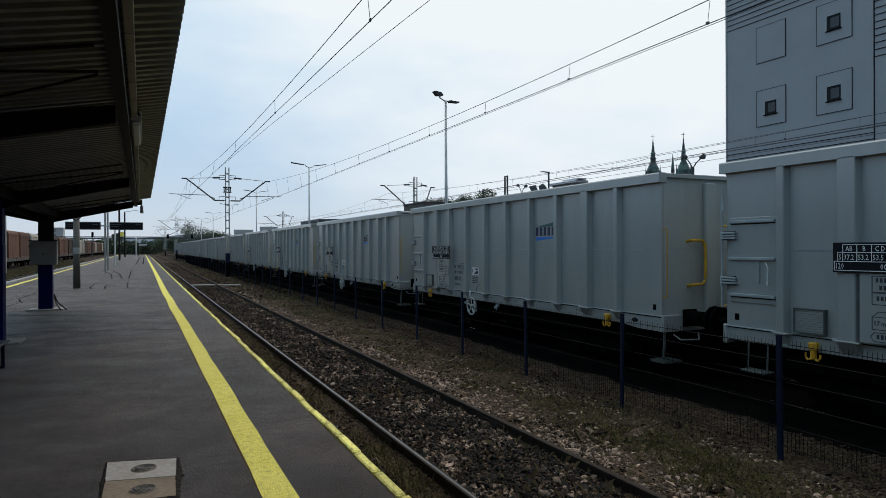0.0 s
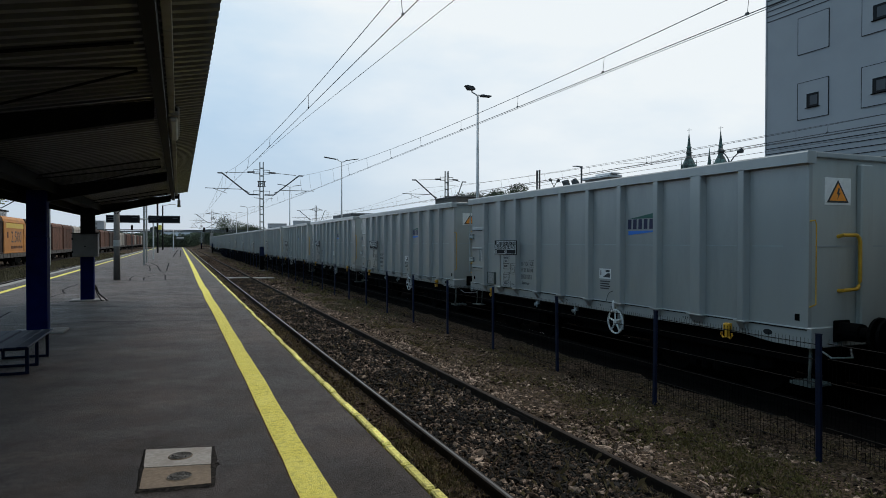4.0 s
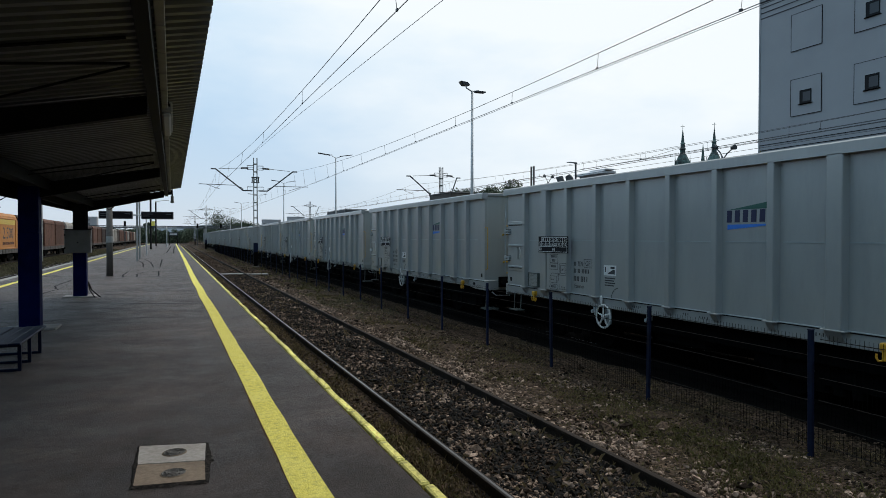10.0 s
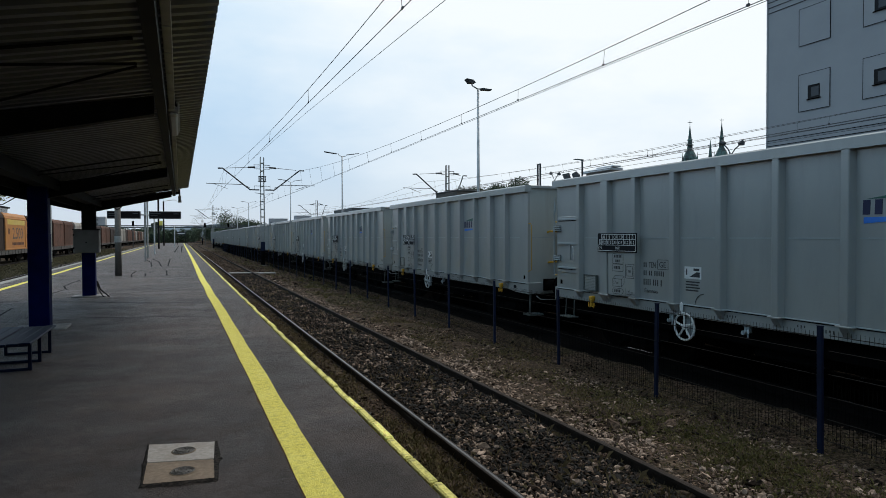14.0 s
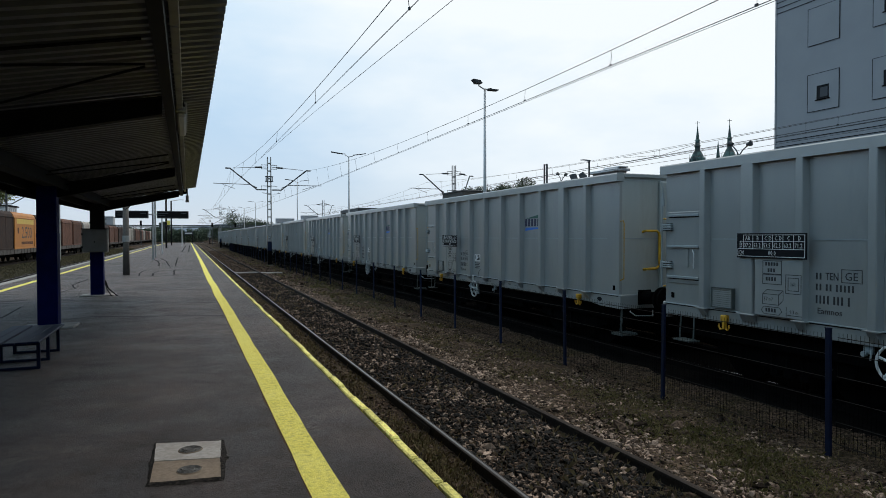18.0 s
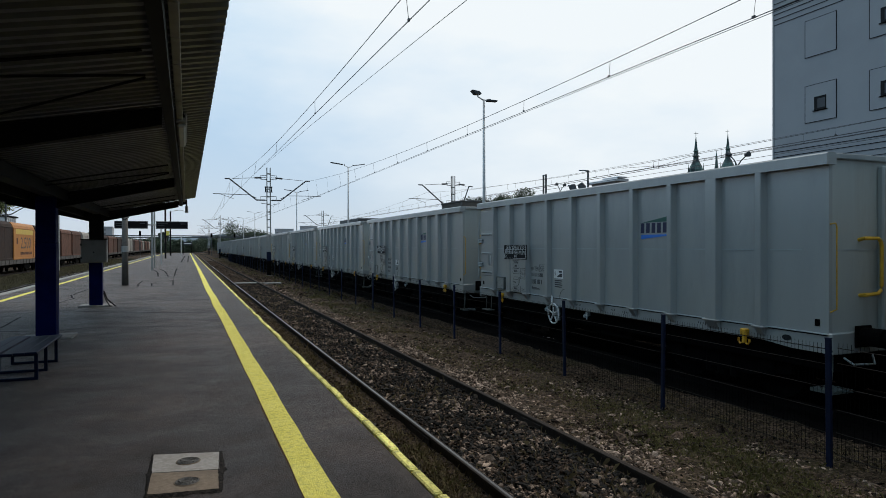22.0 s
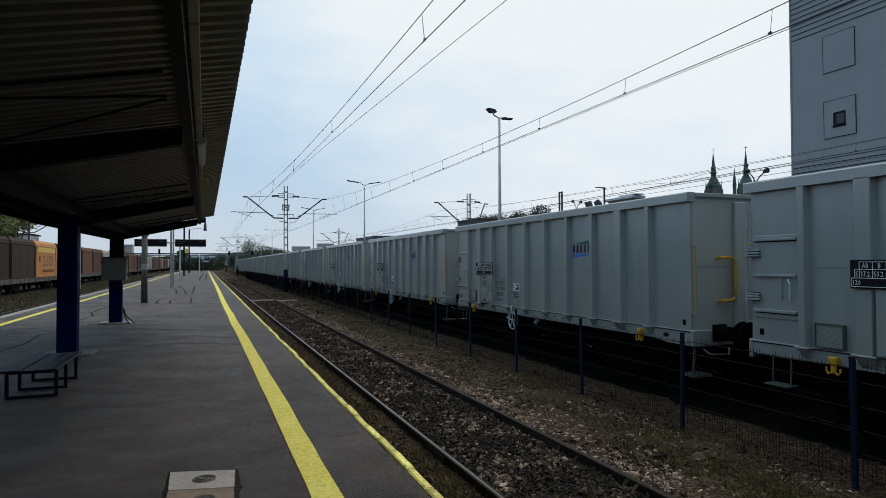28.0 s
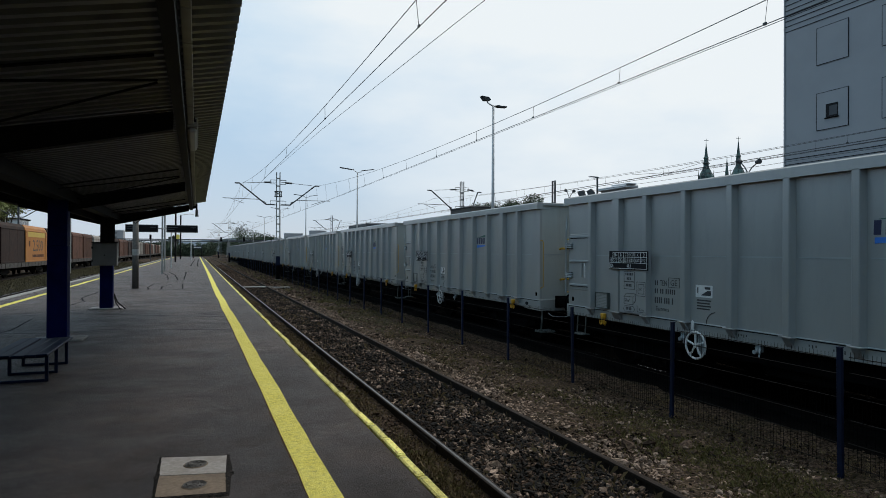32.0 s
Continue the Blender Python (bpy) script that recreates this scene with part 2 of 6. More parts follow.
M_GLINT = mat("polished_rail_head", (0.55, 0.56, 0.58), (0.42, 0.42, 0.43), 10, 0.16, metal=1.0, stretch=(1, 0.1, 1))
M_SLEEPER = mat("oiled_wood_sleeper", (0.035, 0.029, 0.024), (0.06, 0.05, 0.042), 10, 0.9, bump=0.6, bump_scale=30, spread=0.3)
M_WAGON = mat("wagon_grey_paint", (0.298, 0.318, 0.312), (0.268, 0.288, 0.284), 2.2, 0.36, bump=0.04, bump_scale=5, stain=(0.155, 0.180, 0.186), stain_scale=1.6, stain_amount=0.5, spread=0.05, stretch=(1, 1, 0.28), patch=(0.312, 0.331, 0.324), patch_scale=0.6, patch_amount=0.5, gloss=1.0)
coat = M_WAGON.node_tree.nodes["Principled BSDF"].inputs
coat["Coat IOR"].default_value = 1.6
coat["Coat Weight"].default_value, coat["Coat Roughness"].default_value = 1.0, 0.24      # smooth fresh lacquer
# Wagon paint lifted on the ends in place of light, with brown grime streaks.
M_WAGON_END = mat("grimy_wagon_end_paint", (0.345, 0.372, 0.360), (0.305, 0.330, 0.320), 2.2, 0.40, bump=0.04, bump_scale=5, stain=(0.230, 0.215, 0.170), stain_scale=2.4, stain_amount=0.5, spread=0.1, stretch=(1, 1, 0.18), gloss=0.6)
M_WAGON2 = mat("wagon_fitting_paint", (0.33, 0.37, 0.38), (0.27, 0.31, 0.32), 4, 0.4)
# Blacker than paint: the shade below the wagons is in this colour.
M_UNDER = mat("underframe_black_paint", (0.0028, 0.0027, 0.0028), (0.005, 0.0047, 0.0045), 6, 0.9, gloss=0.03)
M_BLACK = mat("black_plate", (0.007, 0.0075, 0.010), (0.011, 0.0115, 0.014), 6, 0.7, gloss=0.15)
M_WHITE = mat("white_marking", (0.72, 0.73, 0.72), (0.62, 0.63, 0.62), 20, 0.6)
M_INK = mat("black_marking", (0.025, 0.027, 0.032), (0.035, 0.037, 0.042), 20, 0.6)
M_NAVY = mat("navy_marking", (0.010, 0.014, 0.055), (0.014, 0.018, 0.065), 20, 0.5)
M_LOGO_G = mat("green_marking", (0.02, 0.095, 0.075), (0.025, 0.11, 0.085), 20, 0.5)
M_LOGO_B = mat("blue_marking", (0.025, 0.17, 0.62), (0.03, 0.19, 0.66), 20, 0.5)
M_YEL_RAIL = mat("yellow_handrail_paint", (0.60, 0.35, 0.02), (0.48, 0.27, 0.02), 14, 0.5)
M_YEL_HOOK = mat("yellow_hook_paint", (0.70, 0.37, 0.015), (0.50, 0.26, 0.02), 14, 0.5)
M_WHEELW = mat("white_handwheel_paint", (0.68, 0.70, 0.68), (0.52, 0.54, 0.53), 16, 0.5)
M_MESHBOX = mat("grey_green_mesh_box", (0.07, 0.085, 0.08), (0.10, 0.115, 0.108), 9, 0.6, metal=0.2)
M_ORANGE_S = mat("orange_warning", (0.85, 0.30, 0.03), (0.78, 0.27, 0.03), 20, 0.5)
M_FENCE = mat("blue_fence_paint", (0.0050, 0.0125, 0.044), (0.0034, 0.0072, 0.024), 9, 0.65, stain=(0.007, 0.007, 0.009), stain_scale=4, stain_amount=0.6, spread=0.25, gloss=0.2)
M_WIRE_F = mat("dark_fence_wire", (0.022, 0.019, 0.017), (0.030, 0.026, 0.023), 9, 0.9, gloss=0.05)
M_BLUE = mat("blue_column_paint", (0.0020, 0.0080, 0.085), (0.0016, 0.0060, 0.068), 5, 0.6, bump=0.05, stain=(0.0018, 0.0026, 0.012), stain_scale=2, stain_amount=0.5, gloss=0.06)
M_STEEL = mat("dark_canopy_steel", (0.008, 0.0075, 0.007), (0.013, 0.012, 0.011), 6, 0.7, stain=(0.02, 0.014, 0.010), stain_scale=2, stain_amount=0.4, gloss=0.2)
M_POLE = mat("weathered_pole_concrete", (0.150, 0.138, 0.124), (0.105, 0.097, 0.088), 12, 0.9, bump=0.3, bump_scale=60, stain=(0.07, 0.064, 0.056), stain_scale=1.6, stain_amount=0.5)
M_SHEET = mat("corrugated_sheet", (0.150, 0.156, 0.156), (0.106, 0.111, 0.112), 5, 0.40, stain=(0.050, 0.052, 0.052), stain_scale=1.3, stain_amount=0.6, gloss=0.6)
M_TRAY = mat("painted_cable_tray", (0.36, 0.355, 0.34), (0.29, 0.285, 0.27), 7, 0.6, stain=(0.20, 0.185, 0.16), stain_scale=2.5, stain_amount=0.5)
M_CABINET = mat("cabinet_grey", (0.27, 0.26, 0.245), (0.23, 0.225, 0.21), 4, 0.6, stain=(0.15, 0.14, 0.13), stain_scale=2, stain_amount=0.4)
M_BENCH = mat("dark_blue_bench_paint", (0.0035, 0.0075, 0.026), (0.006, 0.011, 0.034), 8, 0.45, gloss=0.10, stretch=(6, 0.5, 1), bump=0.2, bump_scale=12)
M_IRON = mat("cast_iron", (0.07, 0.065, 0.058), (0.11, 0.10, 0.09), 40, 0.7, bump=0.6, bump_scale=60)
M_COVER = mat("pale_concrete_cover", (0.37, 0.34, 0.315), (0.27, 0.25, 0.228), 30, 0.85, bump=0.25, bump_scale=80, stain=(0.2, 0.17, 0.13), stain_scale=4, stain_amount=0.6)
M_COVER2 = mat("brown_concrete_cover", (0.22, 0.165, 0.115), (0.155, 0.115, 0.08), 30, 0.85, bump=0.25, bump_scale=80, stain=(0.09, 0.065, 0.045), stain_scale=4, stain_amount=0.7)
M_GALV = mat("galvanised_steel", (0.60, 0.61, 0.61), (0.50, 0.51, 0.51), 9, 0.5, metal=0.2, stain=(0.2, 0.19, 0.17), stain_scale=1.2, stain_amount=0.35)
M_MAST = mat("grey_mast_paint", (0.33, 0.34, 0.33), (0.25, 0.26, 0.25), 6, 0.65, stain=(0.13, 0.11, 0.09), stain_scale=1.5, stain_amount=0.4)
M_ARM = mat("dark_cantilever", (0.045, 0.05, 0.055), (0.07, 0.075, 0.08), 6, 0.6)
M_COPPER = mat("dark_wire", (0.045, 0.047, 0.05), (0.06, 0.06, 0.06), 6, 0.5, metal=0.3)
M_SIGN = mat("dark_sign_panel", (0.028, 0.033, 0.04), (0.04, 0.045, 0.053), 4, 0.4)
M_FACADE = mat("grey_facade_panel", (0.36, 0.375, 0.395), (0.335, 0.35, 0.37), 0.8, 0.75, stain=(0.30, 0.312, 0.33), stain_scale=0.3, stain_amount=0.4)
M_FACADE2 = mat("grey_facade_cassette", (0.345, 0.36, 0.38), (0.32, 0.335, 0.355), 0.8, 0.7)
M_JOINT = mat("dark_joint", (0.018, 0.019, 0.022), (0.026, 0.027, 0.03), 4, 0.9, gloss=0.05)
M_GLASS = mat("dark_window_glass", (0.004, 0.0045, 0.0055), (0.006, 0.0065, 0.008), 1, 0.15, gloss=0.15)
M_LEAF = mat("spring_leaves", (0.215, 0.235, 0.085), (0.140, 0.165, 0.060), 1.2, 0.7, spread=0.4, island=True, gloss=0.25)
# Distance haze is mixed into this leaf green.
M_LEAF_D = mat("far_leaves", (0.085, 0.110, 0.072), (0.056, 0.078, 0.052), 0.5, 0.8, spread=0.35, island=True, gloss=0.2)
M_BARK = mat("bark", (0.075, 0.06, 0.048), (0.05, 0.04, 0.032), 9, 0.9, bump=0.5)
M_CONT = mat("brown_container_paint", (0.038, 0.026, 0.022), (0.026, 0.0185, 0.0165), 2.5, 0.8, stain=(0.048, 0.025, 0.017), stain_scale=0.9, stain_amount=0.6, spread=0.35, gloss=0.15)
M_CONT_R = mat("rust_red_container_paint", (0.140, 0.068, 0.046), (0.096, 0.051, 0.038), 2.5, 0.8, stain=(0.03, 0.019, 0.015), stain_scale=0.9, stain_amount=0.6, spread=0.3, gloss=0.15)
M_CONT_O = mat("orange_container_paint", (0.47, 0.185, 0.025), (0.40, 0.155, 0.023), 2.0, 0.6, stain=(0.24, 0.10, 0.028), stain_scale=0.8, stain_amount=0.4)
M_CONT_Y = mat("yellow_label", (0.62, 0.44, 0.08), (0.54, 0.38, 0.07), 3, 0.6)
M_CONT_P = mat("pale_container_paint", (0.34, 0.32, 0.29), (0.26, 0.245, 0.22), 2.5, 0.8, stain=(0.12, 0.08, 0.06), stain_scale=0.9, stain_amount=0.6, spread=0.2, gloss=0.15)
M_FLAT = mat("dusty_flat_wagon", (0.095, 0.088, 0.080), (0.050, 0.046, 0.042), 4, 0.8)
M_TOWER = mat("church_masonry", (0.13, 0.135, 0.13), (0.09, 0.095, 0.095), 0.4, 0.9)
M_VERDI = mat("verdigris_roof", (0.075, 0.15, 0.14), (0.03, 0.05, 0.05), 0.35, 0.7, edge=(0.42, 0.58))
M_BLOCK = mat("far_block_wall", (0.42, 0.43, 0.45), (0.36, 0.37, 0.39), 0.1, 0.85, spread=0.15)
M_ROOFW = mat("pale_roof_sheet", (0.78, 0.79, 0.80), (0.66, 0.67, 0.68), 0.6, 0.6)
# The blue of the hills is haze put into their colour.
M_HILL = mat("hazy_hill", (0.12, 0.16, 0.20), (0.10, 0.14, 0.17), 0.01, 0.95)
# Shade under the train, put into the colour of the bed and the block behind.
M_TRAIN_SHADE = mat("oily_track_bed", (0.004, 0.0037, 0.0034), (0.007, 0.006, 0.0055), 30, 0.95, bump=0.8, bump_scale=40, gloss=0.02)
M_PATCHING = mat("rough_asphalt_patching", (0.008, 0.007, 0.0065), (0.034, 0.028, 0.024), 40, 0.9, bump=0.9, bump_scale=60, gloss=0.1, edge=(0.42, 0.62))
M_PANE = mat("grey_window_pane", (0.050, 0.055, 0.064), (0.036, 0.04, 0.047), 1, 0.2, gloss=0.4)
M_FARWIN = mat("far_window", (0.17, 0.18, 0.195), (0.13, 0.14, 0.15), 1, 0.3)
M_EDGE = mat("dirty_edge_concrete", (0.31, 0.30, 0.28), (0.21, 0.20, 0.185), 9, 0.9, stain=(0.10, 0.095, 0.085), stain_scale=2, stain_amount=0.6)
M_LID = mat("dark_cast_lid", (0.030, 0.027, 0.024), (0.05, 0.045, 0.04), 40, 0.7, bump=0.5, bump_scale=60)
M_LAMP = mat("frosted_tube", (0.55, 0.55, 0.53), (0.48, 0.48, 0.46), 5, 0.4)


# ---- mesh tools ----
def box(bm, x0, x1, y0, y1, z0, z1, b=0.0):
    r = bmesh.ops.create_cube(bm, size=1.0)
    for v in r["verts"]:
        v.co = ((x0 + x1) / 2 + v.co.x * (x1 - x0), (y0 + y1) / 2 + v.co.y * (y1 - y0), (z0 + z1) / 2 + v.co.z * (z1 - z0))
    if b:
        bmesh.ops.bevel(bm, geom=list({e for v in r["verts"] for e in v.link_edges}), offset=b, segments=1, affect="EDGES", clamp_overlap=True)
    return bm


def rod(bm, p, q, r, seg=8, r2=None):
    p, q = Vector(p), Vector(q)
    d = q - p
    m = Matrix.Translation((p + q) / 2) @ d.to_track_quat("Z", "Y").to_matrix().to_4x4()
    bmesh.ops.create_cone(bm, cap_ends=True, segments=seg, radius1=r, radius2=r if r2 is None else r2, depth=d.length, matrix=m)
    return bm


def pipe(bm, pts, r, seg=6):
    """One bent tube through the points."""
    pts = [Vector(p) for p in pts]
    rings = []
    for i, p in enumerate(pts):
        d = ((pts[min(i + 1, len(pts) - 1)] - p).normalized() + (p - pts[max(i - 1, 0)]).normalized()).normalized()
        side = d.cross((0, 0, 1) if abs(d.z) < 0.9 else (1, 0, 0)).normalized()
        up = side.cross(d)
        rings.append([bm.verts.new(p + r * (math.cos(k * math.tau / seg) * side + math.sin(k * math.tau / seg) * up)) for k in range(seg)])
    for a, b in zip(rings, rings[1:]):
        for k in range(seg):
            j = (k + 1) % seg
            bm.faces.new((a[k], a[j], b[j], b[k]))
    bm.faces.new(rings[0][::-1])
    bm.faces.new(rings[-1])
    return bm


def prism(bm, pts, axis, a, b):
    """Extrudes a flat outline along x, y or z from a to b."""
    put = {"x": lambda u, v, w: (w, u, v), "y": lambda u, v, w: (u, w, v), "z": lambda u, v, w: (u, v, w)}[axis]
    lo, hi = [bm.verts.new(put(u, v, a)) for u, v in pts], [bm.verts.new(put(u, v, b)) for u, v in pts]
    bm.faces.new(lo)
    bm.faces.new(hi[::-1])
    for i in range(len(pts)):
        j = (i + 1) % len(pts)
        bm.faces.new((lo[i], hi[i], hi[j], lo[j]))
    bmesh.ops.recalc_face_normals(bm, faces=bm.faces)
    return bm


def B():
    return bmesh.new()


def part(name, bm, material, parent=None, label="", smooth=False):
    me = bpy.data.meshes.new(name)
    if smooth:
        for f in bm.faces:
            f.smooth = True
    bm.to_mesh(me)
    bm.free()
    me.materials.append(material)
    ob = new(name, me)
    ob.parent = parent
    if label:
        ob["label"] = label
    return ob


def share(ob, parent, m):
    """One more piece on the same mesh."""
    o = new(ob.name.split(".")[0], ob.data)
    o.parent = parent
    o.matrix_basis = m
    return o


def thing(name, label, category, group="", at=None, kind=""):
    ob = new(name)
    ob.empty_display_size = 0.2
    if at:
        ob.matrix_basis = at
    return tagged(ob, label, category, group, kind)


def raw(name, verts, faces, material, parent=None, kind="", label=""):
    me = bpy.data.meshes.new(name)
    me.from_pydata(verts, [], faces)
    me.materials.append(material)
    ob = new(name, me)
    ob.parent = parent
    return tagged(ob, label, "", "", kind)


def letters(bm, body, size, m):
    """Adds flat letters to a mesh under construction."""
    cu = bpy.data.curves.new("letters", "FONT")
    cu.body, cu.size, cu.extrude, cu.resolution_u = body, size, 0.001, 1
    tmp = bpy.data.objects.new("letters", cu)
    scene.collection.objects.link(tmp)
    me = bpy.data.meshes.new_from_object(tmp.evaluated_get(bpy.context.evaluated_depsgraph_get()))
    bpy.data.objects.remove(tmp)
    me.transform(m)
    bm.from_mesh(me)
    bpy.data.meshes.remove(me)


def writing(name, body, size, m, material, parent, label=""):
    """Letters as a flat mesh."""
    cu = bpy.data.curves.new(name, "FONT")
    cu.body, cu.size, cu.extrude = body, size, 0.001
    cu.resolution_u = 2
    tmp = bpy.data.objects.new(name, cu)
    scene.collection.objects.link(tmp)
    me = bpy.data.meshes.new_from_object(tmp.evaluated_get(bpy.context.evaluated_depsgraph_get()))
    bpy.data.objects.remove(tmp)
    me.materials.clear()
    me.materials.append(material)
    ob = new(name, me)
    ob.parent = parent
    ob.matrix_basis = m
    if label:
        ob["label"] = label
    return ob


RAIL_Z = -0.56
CURVE_Y, CURVE_R = 172.0, 360.0


def along(u, x0):
    """The tracks run straight and then bend to the right: place and heading at u metres along."""
    if u <= CURVE_Y:
        return x0, u, 0.0
    r = CURVE_R - x0
    a = (u - CURVE_Y) / r
    return x0 + r * (1 - math.cos(a)), CURVE_Y + r * math.sin(a), -math.degrees(a)


# ---- ground ----
def ground_z(x):
    """Mean height of the ground across the tracks."""
    if 2.3 < x < 4.6:
        return -0.69
    if 4.6 <= x < 7.5:
        return -0.705 - 0.075 * min(1.0, max(0.0, (x - 5.7) / 0.7))
    return -0.735


def build_ground():
    xs = sorted(set([-2500, -900, -300, -120, -60, -30] + [round(-18 + 0.5 * i, 2) for i in range(25)] + [-3, 0] + [round(1.5 + 0.2 * i, 2) for i in range(49)] + [14, 18, 25, 40, 80, 200, 600, 2500]))
    ys = sorted(set([-400, -100, -30, -10] + [round(0.3 * i, 2) for i in range(0, 120)] + [40 + 4 * i for i in range(30)] + [180, 240, 320, 450, 700, 1200, 2200, 4500]))
    verts, faces = [], []
    for y in ys:
        for x in xs:
            z = ground_z(x) if y < 170 else -0.735
            if -20 < x < 16 and y < 170:
                z += 0.035 * noise.noise((x * 0.9, y * 0.9, 0)) + 0.02 * noise.noise((x * 3.1, y * 3.1, 5))
            verts.append((x, y, z))
    w = len(xs)
    for j in range(len(ys) - 1):
        for i in range(w - 1):
            a = j * w + i
            faces.append((a, a + 1, a + w + 1, a + w))
    raw("ground", verts, faces, M_SOIL, None, "structure", "brown gravelly soil with thin dry grass")


build_ground()


# ---- platform ----
def build_platform():
    deck = part("platform", box(B(), -6.0, 1.522, -60, 190, -0.9, 0.0), M_ASPHALT)
    tagged(deck, "patched grey asphalt station platform with yellow edge stones", "", "", "structure")
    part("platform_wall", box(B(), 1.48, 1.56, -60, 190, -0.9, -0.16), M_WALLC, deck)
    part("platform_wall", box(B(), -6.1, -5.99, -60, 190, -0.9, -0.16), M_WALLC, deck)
    # painted safety line, hand-laid and slightly wavy
    for x0, x1, wav in ((0.725, 0.94, 0.022), (-5.47, -5.27, 0.022)):
        verts, faces = [], []
        for i in range(330):
            y = -6 + i * 0.5 if i < 160 else 74 + (i - 160) * 0.65
            dx = wav * noise.noise((x0, y * 0.33, 0)) + 0.5 * wav * noise.noise((x0, y * 1.3, 3)) - 0.045 * math.exp(-((y - 30) / 13) ** 2) * (x0 > 0)
            wd = 0.008 * noise.noise((x0, y * 2.1, 7))
            for x, z in ((x0 + dx - wd, -0.003), (x0 + dx - wd, 0.004), (x1 + dx + wd, 0.004), (x1 + dx + wd, -0.003)):
                verts.append((x, y, z))
        for i in range(329):
            a = 4 * i
            faces += [(a, a + 1, a + 5, a + 4), (a + 1, a + 2, a + 6, a + 5), (a + 2, a + 3, a + 7, a + 6)]
        raw("painted_line", verts, faces, M_YELLOW, deck, "", "worn yellow safety line")
        # brown dirt caught along the line's outer edge
        verts, faces = [], []
        for i in range(500):
            y = -2 + i * 0.08
            dx = wav * noise.noise((x0, y * 0.33, 0)) + 0.5 * wav * noise.noise((x0, y * 1.3, 3)) - 0.045 * math.exp(-((y - 30) / 13) ** 2) * (x0 > 0)
            w = max(0.0, 0.008 + 0.012 * noise.noise((x0, y * 1.1, 21)) + 0.007 * noise.noise((x0, y * 7.0, 29)))
            verts += [(x0 + dx - 0.006 - w, y, 0.001), (x0 + dx - 0.004, y, 0.0025), (x0 + dx + 0.012, y, 0.0025)]
        for i in range(499):
            a = 3 * i
            faces += [(a, a + 1, a + 4, a + 3), (a + 1, a + 2, a + 5, a + 4)]
        raw("dirt_edge", verts, faces, M_LINE_DIRT, deck, "", "brown dirt along the painted line")
    # tar-filled seams across the deck
    across = [[(-5.4, 15.6), (-2.4, 14.7), (-1.9, 15.1), (0.7, 14.3)], [(-5.4, 19.3), (-4.1, 18.9), (-3.0, 19.2), (-1.0, 18.0), (0.75, 17.1)],
              [(-5.5, 19.2), (-4.2, 19.6), (-2.4, 20.6), (-0.7, 21.7), (0.7, 21.7)], [(-5.4, 31.6), (-2.55, 30.6), (1.41, 28.5)], [(-5.4, 57), (1.3, 56)], [(-5.4, 72), (1.3, 71)]]
    lengthwise = [[(-3.3, 18.6), (-3.58, 22.2), (-3.4, 23.6), (-3.75, 25.4), (-3.63, 28.7)], [(-3.74, 14.2), (-3.60, 15.8), (-3.68, 17.9)], [(-1.92, 29.9), (-2.05, 32.0), (-2.0, 34.6), (-1.75, 35.3)],
                  [(-1.4, 30.0), (-1.5, 32.2), (-1.1, 34.8)], [(-0.56, 30.3), (-0.65, 34.8)], [(-2.46, 53.0), (-1.81, 46.5), (-1.51, 39.5)], [(-1.98, 53.9), (-1.35, 47.2), (-0.99, 39.3)],
                  [(-0.73, 53.3), (-0.67, 39.8)], [(-0.6, 75), (-0.3, 130)], [(0.1, 75), (0.3, 130)]]
    for s in across + lengthwise:
        verts, faces = [], []
        pts = []
        for (xa, ya), (xb, yb) in zip(s, s[1:]):
            n = max(2, int(math.hypot(xb - xa, yb - ya) / 0.25))
            pts += [(xa + (xb - xa) * i / n, ya + (yb - ya) * i / n) for i in range(n)]
        pts.append(s[-1])
        for i, (x, y) in enumerate(pts):
            (xa, ya), (xb, yb) = pts[max(0, i - 1)], pts[min(len(pts) - 1, i + 1)]
            d = math.hypot(xb - xa, yb - ya)
            nx, ny = -(yb - ya) / d, (xb - xa) / d
            w = 0.012 + 0.010 * noise.noise((x * 3, y * 3, 1)) + 0.0006 * y
            j = 0.05 * noise.noise((x * 1.5, y * 1.5, 9)) + 0.03 * noise.noise((x * 5, y * 5, 3))
            verts += [(x + nx * (j + w), y + ny * (j + w), 0.004), (x + nx * (j - w), y + ny * (j - w), 0.004)]
        for i in range(len(pts) - 1):
            faces.append((2 * i, 2 * i + 1, 2 * i + 3, 2 * i + 2))
        raw("tar_seam", verts, faces, M_TAR, deck, "", "dark tar-filled crack")
    return deck


platform = build_platform()


